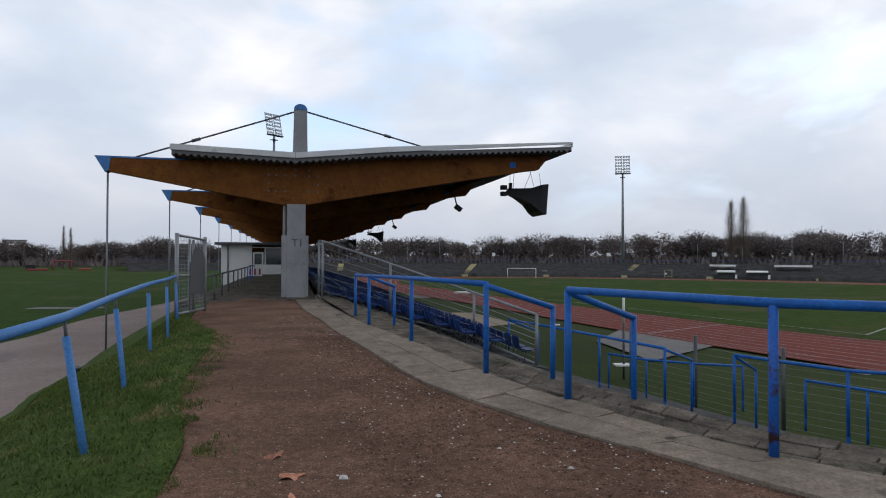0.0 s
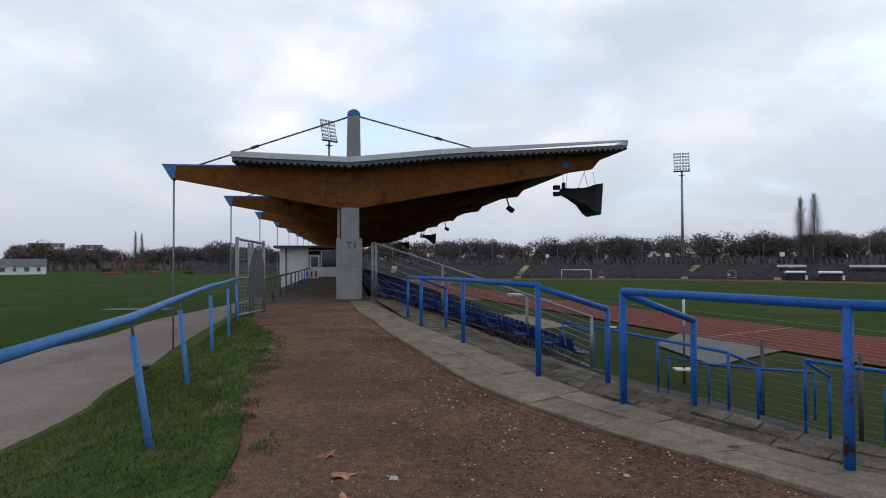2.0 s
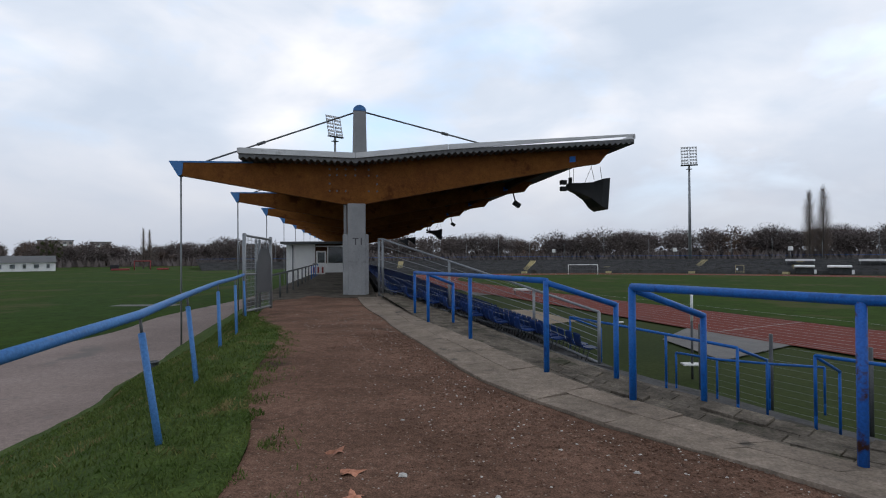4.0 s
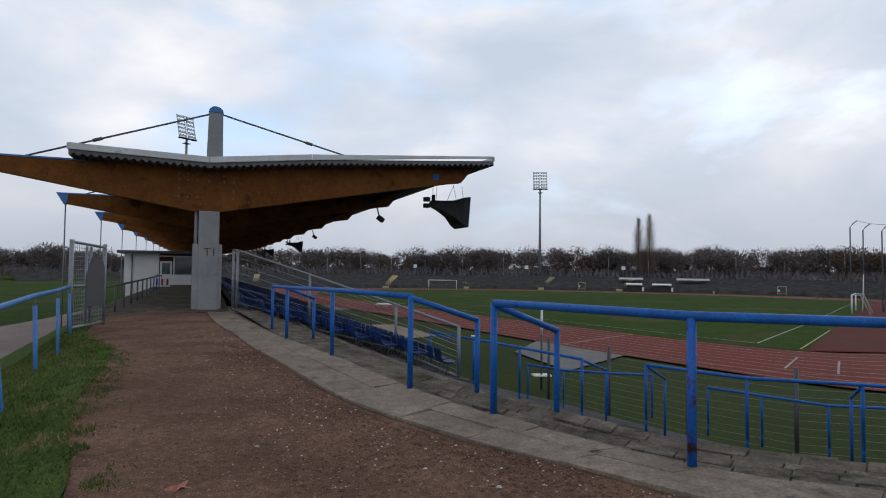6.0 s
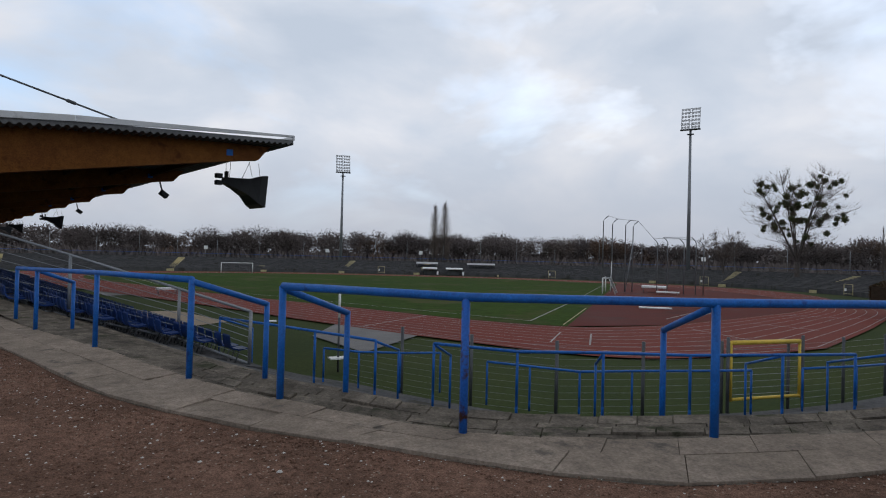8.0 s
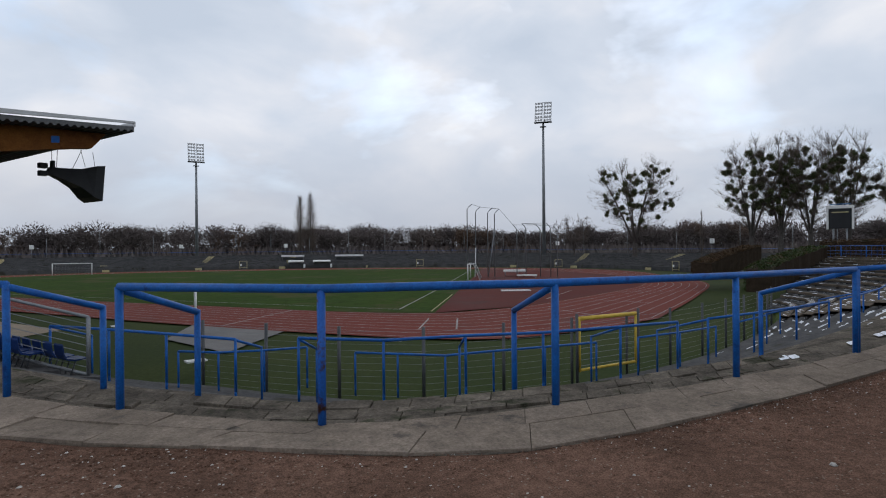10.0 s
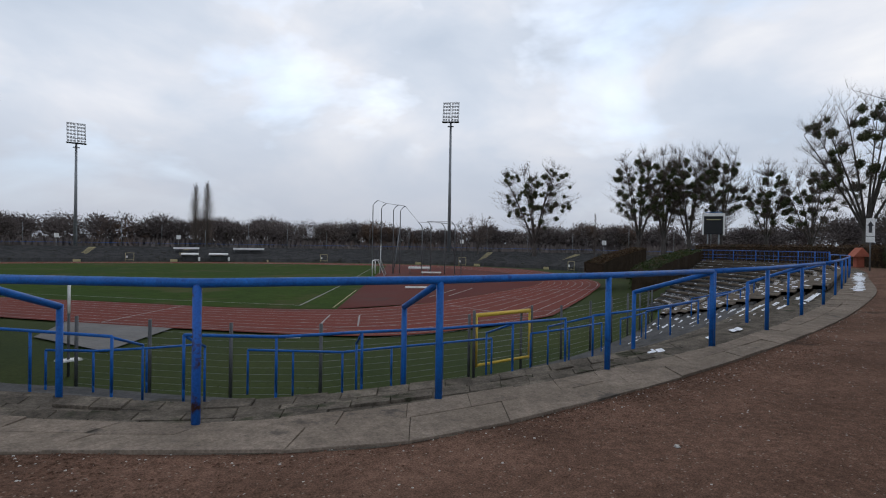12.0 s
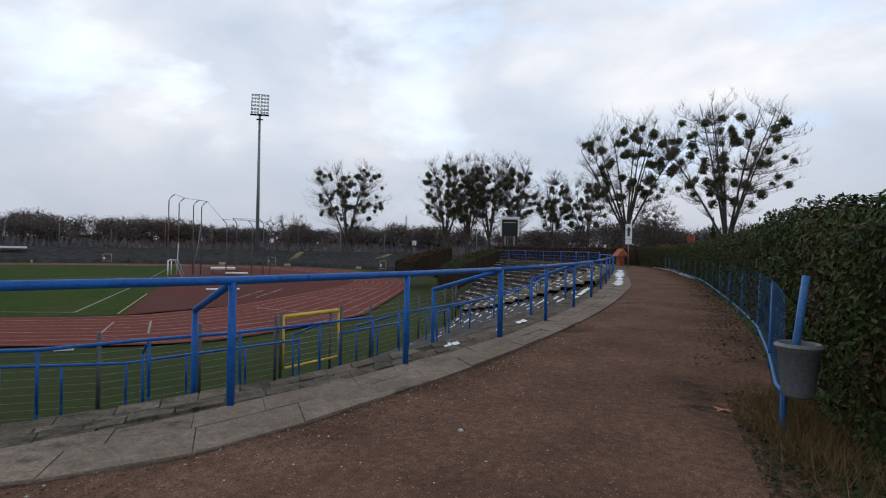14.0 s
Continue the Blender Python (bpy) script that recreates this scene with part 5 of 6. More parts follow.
H_LINE = curve_through([(2.6, -2.25), (3.8, -1.95), (5.3, -1.72), (8, -1.86), (11, -2.1), (20, -2.35), (31, -2.4), (43, -1.8), (52, -1.05), (62, 1.4)], 150)
H_TOP = [float(np.interp(p[0], [2, 5, 8, 12, 25, 50, 62], [1.62, 1.74, 1.98, 1.92, 1.9, 1.95, 1.9])) + 0.05 * noise.noise((p[0] * 0.7, 0, 0)) for p in H_LINE]
hedge(H_LINE, 0.05, H_TOP, 1.3, 90000, 0.032, M_HEDGE, "tall dense clipped green hedge with brown patches along the path", 5, near=1.9)
hedge(curve_through([(62.5, 1.6), (68, 6), (73, 12.5), (77, 21)], 60), 0.0, 1.9, 1.2, 5200, 0.10, M_BROWNHEDGE, "brown clipped hedge behind the terrace bend", 6, name="brown_hedge")
d1 = curve_through([(52, 19.8), (58, 20.4), (65, 20.9), (73, 21.2)], 40)
hedge(d1, [-2.6 + 1.2 * i / 39 for i in range(40)], [-0.55 + 1.85 * (i / 39) ** 0.8 for i in range(40)], 2.2, 15000, 0.11, M_HEDGE, "dark sloping hedge closing the end of the terrace", 7, name="sloping_hedge")
d2 = curve_through([(66, 31), (72, 31), (80, 30.6)], 40)
hedge(d2, [-2.4 + 1.2 * i / 39 for i in range(40)], [-0.5 + 1.9 * (i / 39) ** 0.8 for i in range(40)], 2.4, 13000, 0.13, M_BROWNHEDGE, "russet sloping hedge beside the marathon gate", 8, name="sloping_hedge")


# ---- light-blue mesh fence in front of the hedge, bin on its first post ----
def place_hedge_fence():
    line = curve_through([(5.24, -1.24), (8, -1.62), (11.2, -1.98), (19, -2.22), (31, -2.3), (43, -1.7), (52, -1.0)], 120)
    ob = thing("hedge_fence", "light blue wire mesh fence bulging in front of the hedge", "fence", at=(5.24, -1.24, 0))
    o = V((5.24, -1.24, 0))
    stops = stops_along(line, 3.1)
    feet = [V((*at_index(line, i), 0)) - o for i in stops if i <= len(line) - 1]
    bar("foot_rail", [feet[0] + V((0.02, 0, 0.36)), feet[0].lerp(feet[1], 0.3) + V((0, 0, 0.22))] + [p + V((0, 0, 0.16)) for p in feet[1:]], 0.022, M_LBLUE, ob, "", 6)
    bar("post", [V((0, 0, -0.05)), V((0.03, -0.02, 0.34)), V((-0.08, -0.08, 0.8)), V((-0.13, -0.12, 1.27))], 0.029, M_LBLUE, ob, "leaning light blue post", 8)
    for p in feet[1:]:
        bar("post", [p, p + V((0, -0.03, 1.08))], 0.024, M_LBLUE, ob, "", 6)
    bm = bmesh.new()
    for a, b in zip(feet[:5], feet[1:6]):
        n = 14
        for k in range(-10, n):
            lo, hi = max(k, 0), min(k + 10, n)
            if hi <= lo:
                continue
            for sg in (0, 1):
                za, zb = (lo - k) / 10, (hi - k) / 10
                if sg:
                    za, zb = 1 - za, 1 - zb
                tube(bm, [a.lerp(b, lo / n) + V((0, -0.01, 0.16 + 0.96 * za)), a.lerp(b, hi / n) + V((0, -0.01, 0.16 + 0.96 * zb))], 0.0019, 3, caps=False)
    tagged(part("wire_mesh", bm, M_LBLUE, ob), kind="stuff")

    b = thing("litter_bin", "grey plastic bucket bin strapped to the blue post", "bin", at=(5.05, -1.31, 0.37))
    bm = bmesh.new()
    rings = []
    for r, z in ((0.098, 0.0), (0.106, 0.02), (0.142, 0.34), (0.152, 0.345), (0.154, 0.38), (0.148, 0.40), (0.136, 0.39), (0.130, 0.32), (0.095, 0.04)):
        rings.append([bm.verts.new((r * math.cos(2 * math.pi * k / 24), r * math.sin(2 * math.pi * k / 24), z)) for k in range(24)])
    for p, q in zip(rings, rings[1:]):
        for k in range(24):
            bm.faces.new((p[k], p[(k + 1) % 24], q[(k + 1) % 24], q[k]))
    bm.faces.new(rings[0][::-1])
    bm.faces.new(rings[-1])
    part("bucket", bm, M_BIN, b, smooth=True)
    bar("rim", [(0.156 * math.cos(2 * math.pi * k / 24), 0.156 * math.sin(2 * math.pi * k / 24), 0.375) for k in range(25)], 0.012, M_BIN, b, "", 6)


place_hedge_fence()


# ---- ground clutter ----
def scatter():
    rng = random.Random(12)
    kd = KERB[::2]

    def stone(vs, fs, p, r):
        k = len(vs)
        q = [V((rng.gauss(0, 1), rng.gauss(0, 1), abs(rng.gauss(0, 0.6)))).normalized() for _ in range(1)]
        a = rng.uniform(0, 6.28)
        s = rng.uniform(0.6, 1.0)
        vs += [p + V((math.cos(a + j * 1.57) * r, math.sin(a + j * 1.57) * r * s, 0.15 * r * rng.random())) for j in range(4)]
        vs += [p + V((math.cos(a + 0.8 + j * 1.57) * r * 0.6, math.sin(a + 0.8 + j * 1.57) * r * 0.6 * s, r * rng.uniform(0.45, 0.7))) for j in range(4)]
        fs += [(k + 4, k + 5, k + 6, k + 7)]
        for j in range(4):
            jn = (j + 1) % 4
            fs += [(k + j, k + jn, k + 4 + j), (k + jn, k + 4 + jn, k + 4 + j)]

    def on_path(near, far):
        while True:
            i = rng.uniform(20, 300)
            t = rng.random()
            x, y = at_index(KERB, i) * (1 - t) + at_index(OUTER, i) * t
            if near < math.hypot(x, y) < far and t > 0.02:
                z = float(level(np.array([(x, y)]))[0]) - 0.02 + 0.012 * noise.noise((x * 1.3, y * 1.3, 0.0))
                return V((x, y, z))

    for name, mat, count, lo, hi, near, far, label in (("gravel", M_GRAVEL, 19000, 0.006, 0.017, 2.0, 11, "loose brown grit on the rim path"), ("pale_gravel", M_PEBBLE, 1900, 0.005, 0.014, 2.0, 18, "scattered pale stones on the rim path")):
        vs, fs = [], []
        for _ in range(count):
            stone(vs, fs, on_path(near, far), rng.uniform(lo, hi))
        tagged(new(name, mesh_of(name, vs, fs, mat)), label, "gravel", kind="stuff")
    for x, y, r in ((-0.94, 4.93, 0.028), (-0.72, 3.72, 0.040), (4.38, 1.12, 0.03), (0.35, 4.3, 0.022), (-0.1, 3.45, 0.02), (0.8, 3.9, 0.025), (2.2, 1.9, 0.028), (3.2, 0.6, 0.03)):
        vs, fs = [], []
        stone(vs, fs, V((0, 0, 0)), r)
        ob = tagged(new("pebble", mesh_of("pebble", vs, fs, M_PEBBLE)), "pale rounded pebble lying on the brown gravel", "pebble", "pebbles")
        ob.location = (x, y, -0.02)
    for x, y, a in ((-1.06, 3.72, 0.3), (-1.28, 4.1, 1.2), (-0.95, 3.35, 2.0), (5.9, -0.9, 1.0)):
        bm = bmesh.new()
        prev = [bm.verts.new((0.075 * math.cos(j) * (1 + 0.35 * math.cos(5 * j)), 0.055 * math.sin(j) * (1 + 0.35 * math.cos(5 * j)), 0.008 + 0.012 * math.cos(3 * j))) for j in (2 * math.pi * q / 18 for q in range(18))]
        c = bm.verts.new((0, 0, 0.02))
        for j in range(18):
            bm.faces.new((prev[j], prev[(j + 1) % 18], c))
        me = bpy.data.meshes.new("dead_leaf")
        bm.to_mesh(me); bm.free(); me.materials.append(M_LEAF)
        ob = tagged(new("dead_leaf", me), "dry reddish brown leaf lying on gravel", "leaf", "dead leaves")
        ob.matrix_basis = pose(x, y, -0.012, 0, 0, math.degrees(a))
    # leaf litter and dry grass under the hedge
    vs, fs = [], []
    for _ in range(9000):
        i = rng.randrange(150, 330)
        p = OUTER[i] + (KERB[i] - OUTER[i]) * abs(rng.gauss(0, 0.10)) - np.array((0, 0.1))
        if rng.random() < 0.3:
            p = np.array((rng.uniform(3.2, 6.6), rng.uniform(-1.95, -0.95)))
        c = V((p[0] + rng.uniform(-0.1, 0.1), p[1], 0.006 + rng.random() * 0.015))
        a = rng.uniform(0, 6.28)
        g = rng.uniform(0.015, 0.035)
        u, w = V((math.cos(a) * g, math.sin(a) * g, rng.uniform(-0.01, 0.012))), V((-math.sin(a) * g * 0.5, math.cos(a) * g * 0.5, rng.uniform(-0.01, 0.012)))
        k = len(vs)
        vs += [c - u, c - w, c + u, c + w]
        fs.append((k, k + 1, k + 2, k + 3))
    tagged(new("leaf_litter", mesh_of("leaf_litter", vs, fs, M_BROWNHEDGE)), "brown leaf litter along the foot of the hedge", "leaves", kind="stuff")
    vs, fs = [], []
    for _ in range(2600):
        p = V((rng.gauss(5.4, 0.55), rng.gauss(-1.42, 0.16), -0.02))
        wedge(vs, fs, p, p + V((rng.gauss(0, 0.09), rng.gauss(0, 0.09), rng.uniform(0.08, 0.26))), 0.004)
    tagged(new("dry_grass", mesh_of("dry_grass", vs, fs, M_DRYGRASS)), "tufts of yellowed dry grass below the bin", "grass", kind="stuff")
    # grass blades on the near bank
    v, n, rows = BANK["v"], BANK["n"], BANK["rows"]
    vs, fs = [], []
    for _ in range(46000):
        i, r = rng.uniform(0, n - 1.01) * 0.8 + 0.06 * n, (rng.random() ** 1.6) * rows * 0.8
        k, q = int(i), int(r)
        if k > n - 2:
            continue
        a, b = V(v[q * n + k]).lerp(V(v[q * n + k + 1]), i - k), V(v[(q + 1) * n + k]).lerp(V(v[(q + 1) * n + k + 1]), i - k)
        p = a.lerp(b, r - q)
        edge = r < 1.2
        if edge and rng.random() < 0.55:
            continue
        dist = math.hypot(p.x, p.y)
        if dist > 17:
            continue
        h = rng.uniform(0.016, 0.048) * (0.7 if edge else 1.0) * (1 + dist * 0.02)
        d = V((rng.gauss(0, 0.5), rng.gauss(0, 0.5), 1)) * h
        a_ = rng.uniform(0, 6.28)
        w = V((math.cos(a_), math.sin(a_), 0)) * (0.0035 + dist * 0.0006)
        k = len(vs)
        vs += [p - w, p + w, p + d]
        fs.append((k, k + 1, k + 2))
    for _ in range(6500):
        k = int(rng.uniform(0.06, 0.82) * (n - 2))
        a, b = V(v[k]), V(v[n + k])
        p = a - (b - a) * (abs(rng.gauss(0, 0.9))) + (V(v[k + 1]) - a) * rng.random()
        if math.hypot(p.x, p.y) > 15 or noise.noise((p.x * 2.2, p.y * 2.2, 5.0)) < -0.1:
            continue
        q = len(vs)
        a_ = rng.uniform(0, 6.28)
        w = V((math.cos(a_), math.sin(a_), 0)) * 0.006
        vs += [p - w, p + w, p + V((rng.gauss(0, 0.5), rng.gauss(0, 0.5), 1)) * rng.uniform(0.02, 0.05)]
        fs.append((q, q + 1, q + 2))
    tagged(new("grass_blades", mesh_of("grass_blades", vs, fs, M_BLADE)), "short green winter grass on the bank", "grass", kind="stuff")
    # old snow lying on the shaded steps
    vs, fs = [], []

    def patch(c, rx, ry, ang):
        k = len(vs)
        for j in range(10):
            a = 2 * math.pi * j / 10
            g = rng.uniform(0.75, 1.15)
            x, y = rx * g * math.cos(a), ry * g * math.sin(a)
            vs.append(V((c.x + x * math.cos(ang) - y * math.sin(ang), c.y + x * math.sin(ang) + y * math.cos(ang), c.z + 0.004)))
        vs.append(c + V((0, 0, 0.03)))
        fs.extend((k + j, k + (j + 1) % 10, k + 10) for j in range(10))

    nt = len(TOP)
    for kk in range(1, ROWS):
        for q in range(96, nt - 3):
            keep = float(np.interp(q, [96, 118, 140, nt], [-0.48, -0.24, -0.02, 0.10]))
            if noise.noise((q * 0.33, kk * 3.7, 2.0)) + keep < 0.0 :
                continue
            f0, f1 = row_f(kk + rng.uniform(0.30, 0.38)), row_f(kk + rng.uniform(0.55, 0.68))
            z = terrace_z(row_f(kk)) + (0.315 if q >= 151 and q < nt - 5 and (q * 3 + kk) % 5 < 2 else 0.03)
            k = len(vs)
            for t in (rng.uniform(0, 0.10), 0.3, 0.7, 1.0 - rng.uniform(0.0, 0.10)):
                w = 0.25 if t in (0.3, 0.7) else 0.0
                for f in (f0 - (f1 - f0) * w * rng.uniform(0, 0.4), f1 + (f1 - f0) * w * rng.uniform(0, 0.4)):
                    p = (TOP[q] * (1 - t) + TOP[q + 1] * t) * (1 - f) + (BOT[q] * (1 - t) + BOT[q + 1] * t) * f
                    vs.append(V((*p, z)))
            fs.extend((k + j, k + j + 1, k + j + 3, k + j + 2) for j in (0, 2, 4))
    for q in range(292, 330, 2):
        p = KERB[q] * 0.5 + RAILS[q] * 0.5
        patch(V((*p, 0.022)), rng.uniform(0.3, 0.9), rng.uniform(0.15, 0.33), 0.05)
    tagged(new("snow", mesh_of("snow", vs, fs, M_SNOW)), "thin patches of old snow on the steps", "snow", kind="stuff")


scatter()

# ---- across the field ----
def goal(p, q, back, label):
    """Football goal with posts at p and q; back is the net's direction."""
    p, q, back = V((*p, FIELD_Z)), V((*q, FIELD_Z)), V((*back, 0)).normalized()
    g = thing("football_goal", label, "goal", "football goals", p[:])
    up, e = V((0, 0, 2.44)), q - p
    for a in (V((0, 0, 0)), e):
        bar("goal_post", [a, a + up], 0.09, M_WHITE, g, "", 8)
        bar("net_stay", [a + up, a + up + back * 0.9, a + back * 1.9], 0.035, M_WHITE, g, "", 6)
    bar("crossbar", [up, e + up], 0.09, M_WHITE, g, "", 8)
    bm = bmesh.new()
    for k in range(13):
        a = e * (k / 12)
        tube(bm, [a + up, a + up + back * 0.9, a + back * 1.9], 0.012, 3, caps=False)
    for k in range(7):
        a = (up + back * 0.9).lerp(back * 1.9, k / 6)
        tube(bm, [a, a + e], 0.012, 3, caps=False)
    tagged(part("net", bm, M_METAL, g), kind="stuff")


goal((62.6, 65.8), (68.0, 70.8), (0.68, -0.73), "white football goal with net at the near end")
goal((16.2, 144.5), (23.3, 143.7), (0.1, 1), "white football goal at the far end of the pitch")


def throwing_cage():
    c = thing("throwing_cage", "tall steel hammer throwing cage with bent pole tops", "cage", at=(74, 67, FIELD_Z))
    o = V((74, 67, FIELD_Z))
    poles = [((68.9, 72.5), 9.1), ((70.0, 71.5), 8.6), ((71.4, 69.9), 8.4), ((72.2, 69.0), 8.2), ((75.0, 66.3), 5.4), ((76.0, 65.1), 5.6), ((77.6, 63.2), 5.3), ((78.7, 61.8), 5.6), ((79.4, 60.9), 5.1)]
    tops = []
    for (x, y), z in poles:
        b = V((x, y, FIELD_Z)) - o
        t = V((x, y, z - 0.9)) - o
        side = V((0.55, -0.62, 0)) if z > 6 else V((-0.45, 0.5, 0))
        k = t + V((0, 0, 0.9)) + side
        bar("pole", [b, t, t + V((0, 0, 0.45)) + side * 0.35, k], 0.085, M_METAL, c, "", 6)
        tops.append(k)
    for a, b in ((0, 1), (1, 3), (3, 4), (4, 6), (5, 8), (2, 3), (6, 8), (5, 7)):
        bar("head_wire", [tops[a], tops[b]], 0.03, M_METAL, c, "", 4)
    bar("cross_bar", [V((68.9, 72.5, 5.0)) - o, V((70.0, 71.5, 5.0)) - o], 0.06, M_METAL, c, "", 5)
    bar("brace", [V((72.2, 69.0, 4.5)) - o, V((71.0, 69.4, FIELD_Z)) - o], 0.08, M_METAL, c, "", 5)
    bar("brace", [V((70.0, 71.5, 1.5)) - o, V((69.0, 70.7, FIELD_Z)) - o], 0.06, M_WHITE, c, "", 5)


throwing_cage()


def slab_thing(name, label, category, at, size, turn, mat, z0=0.0, group="", legs=False):
    ob = thing(name, label, category, group, at)
    bm = bmesh.new()
    box(bm, (0, 0, z0 + size[2] / 2), size, turn, min(size) * 0.15)
    part("top", bm, mat, ob)
    if legs:
        for sx in (-0.42, 0.42):
            for sy in (-0.4, 0.4):
                p = Matrix.Rotation(turn, 4, "Z") @ V((size[0] * sx, size[1] * sy, 0))
                bar("leg", [p, p + V((0, 0, z0 + 0.02))], 0.04, M_METAL, ob, "", 6)
    return ob


slab_thing("landing_mat", "large white covered landing mat on the infield", "mat", (76.5, 68.2, FIELD_Z), (4.0, 2.6, 0.35), radians(-48), M_WHITE, 0.75, legs=True)
slab_thing("landing_mat", "low pale mat beside the landing area", "mat", (73.5, 62.8, FIELD_Z), (3.4, 1.2, 0.2), radians(-48), M_WHITE, 0.3, legs=True)
slab_thing("throwing_board", "flat white board lying on the red infield", "board", (50.1, 44.5, FIELD_Z), (3.4, 1.0, 0.12), radians(-40), M_WHITE, 0.01)
slab_thing("white_plate", "small white plate lying on the grass", "plate", (18.9, 25.9, FIELD_Z - 0.1), (0.8, 0.5, 0.08), radians(-40), M_WHITE)
slab_thing("white_plate", "small white plate lying on the grass", "plate", (8.6, 44, FIELD_Z - 0.1), (0.7, 0.5, 0.08), radians(-10), M_WHITE)
slab_thing("white_trolley", "low white trolley standing on the paved strip", "trolley", (2.4, 74.0, FIELD_Z), (2.3, 1.0, 0.25), radians(10), M_WHITE, 0.45, legs=True)

structure("sandpit", [(-2.9, 53.5, FIELD_Z - 0.06), (1.9, 41.6, FIELD_Z - 0.06), (5.6, 44.6, FIELD_Z - 0.06), (2.6, 53.5, FIELD_Z - 0.06)], [(0, 1, 2, 3)], M_SAND, "pale sand jumping pit below the stand")
structure("runup", [(-6.5, 84, FIELD_Z - 0.065), (-3.6, 72, FIELD_Z - 0.065), (2.4, 76, FIELD_Z - 0.065), (-1, 88, FIELD_Z - 0.065)], [(0, 1, 2, 3)], M_GREYPAVE, "grey paved strip beside the track")
structure("paving", [(12.6, 40.8, FIELD_Z - 0.03), (9.4, 35.3, FIELD_Z - 0.03), (10.4, 28.5, FIELD_Z - 0.03), (15.8, 33.4, FIELD_Z - 0.03)], [(0, 1, 2, 3)], M_GREYPAVE, "grey paved triangle beside the running track")


def marker_pole():
    p = thing("marker_pole", "slim white and grey pole with a small foot plate", "pole", at=(7.7, 24.5, FIELD_Z - 0.1))
    bar("shaft", [(0, 0, 0), (0, 0, 2.4)], 0.05, M_DARKMETAL, p, "", 6)
    bar("upper_shaft", [(0, 0, 2.4), (0, 0, 3.6)], 0.055, M_WHITE, p, "white upper half", 6)
    bm = bmesh.new(); box(bm, (0, 0, 0.62), (0.8, 0.5, 0.06)); part("plate", bm, M_WHITE, p)


marker_pole()


def shelter(at, turn, w, label):
    s = thing("shelter", label, "shelter", "team shelters", at)
    s.rotation_euler = (0, 0, turn)
    for x in (-w / 2 + 0.1, w / 2 - 0.1):
        bar("post", [(x, 0.8, 0), (x, 0.8, 1.9)], 0.06, M_WHITE, s, "", 6)
        bm = bmesh.new(); box(bm, (x, 0, 0.75), (0.08, 1.7, 1.5)); part("side_panel", bm, M_GLASS, s)
    bm = bmesh.new(); box(bm, (0, 0, 1.75), (w + 0.5, 2.0, 0.35), 0, 0.08, Matrix.Rotation(radians(6), 4, "X")); part("roof", bm, M_WHITE, s, "white curved roof")
    bm = bmesh.new(); box(bm, (0, 0.7, 0.75), (w, 0.08, 1.5)); part("rear_panel", bm, M_DARKMETAL, s)
    bm = bmesh.new(); box(bm, (w / 2 + 0.4, -0.9, 0.5), (0.5, 0.3, 1.0), 0, 0.05); part("end_board", bm, M_WHITE, s)


shelter((70.5, 141.5, -3.6), radians(-28), 3.6, "small team shelter with white roof at the track edge")
shelter((76.5, 138.3, -3.6), radians(-28), 4.2, "small team shelter with white roof at the track edge")


def stand_roof(at, turn, w, z):
    s = thing("stand_canopy", "long low canopy with white edge on the far stand", "canopy", "stand canopies", at)
    s.rotation_euler = (0, 0, turn)
    bm = bmesh.new(); box(bm, (0, 0, z), (w, 3.0, 0.16)); part("roof", bm, M_DARKMETAL, s)
    bm = bmesh.new(); box(bm, (0, -1.55, z), (w + 0.1, 0.1, 0.5)); part("front_edge", bm, M_WHITE, s, "white front edge")
    for k in range(5):
        x = -w / 2 + 0.2 + (w - 0.4) * k / 4
        bar("post", [(x, 1.2, -0.6), (x, 1.2, z)], 0.05, M_METAL, s, "", 5)
    bm = bmesh.new(); box(bm, (0, 0.6, 0.2), (w - 0.6, 0.4, 0.45)); part("bench", bm, M_DARKMETAL, s)


stand_roof((73.8, 150.0, -1.5), radians(-27), 6.2, 1.05)
stand_roof((87.5, 142.0, -1.5), radians(-31), 8.0, 1.05)


def stair(a, b, label):
    a, b = V(a), V(b)
    s = thing("stair", label, "stairs", "stand stairs", a[:])
    d = b - a
    flat = V((d.x, d.y, 0)).normalized()
    side = V((-flat.y, flat.x, 0)) * 0.75
    n = 14
    for k in range(n):
        p, q = d * (k / n), d * ((k + 1) / n)
        bm = bmesh.new()
        z = V((0, 0, d.z / n))
        c = [p - side, p + side, V((q.x, q.y, p.z)) + side, V((q.x, q.y, p.z)) - side]
        lo = [bm.verts.new(v - V((0, 0, 0.5))) for v in c]
        hi = [bm.verts.new(v + z) for v in c]
        bm.faces.new(hi)
        for i in range(4):
            bm.faces.new((lo[i], lo[(i + 1) % 4], hi[(i + 1) % 4], hi[i]))
        part("step", bm, M_DULLYELLOW, s)


for a, b in (((5.6, 157.8, -3.45), (9.0, 172, -0.45)), ((48.5, 152.6, -3.45), (56.5, 166, -0.45)), ((67.5, 144.0, -3.45), (78, 157, -0.45)), ((87, 133.0, -3.45), (98, 146, -0.45)), ((112, 100.5, -3.45), (128, 108, -0.45)), ((116.5, 84.5, -3.45), (132, 91, -0.45)), ((115.5, 64, -3.45), (132, 64, -0.45)), ((-29, 155.6, -3.45), (-31, 170, -0.45)), ((28.5, 158.0, -3.45), (29.0, 163.5, -2.2))):
    stair(a, b, "worn yellow concrete stair climbing the far stand")


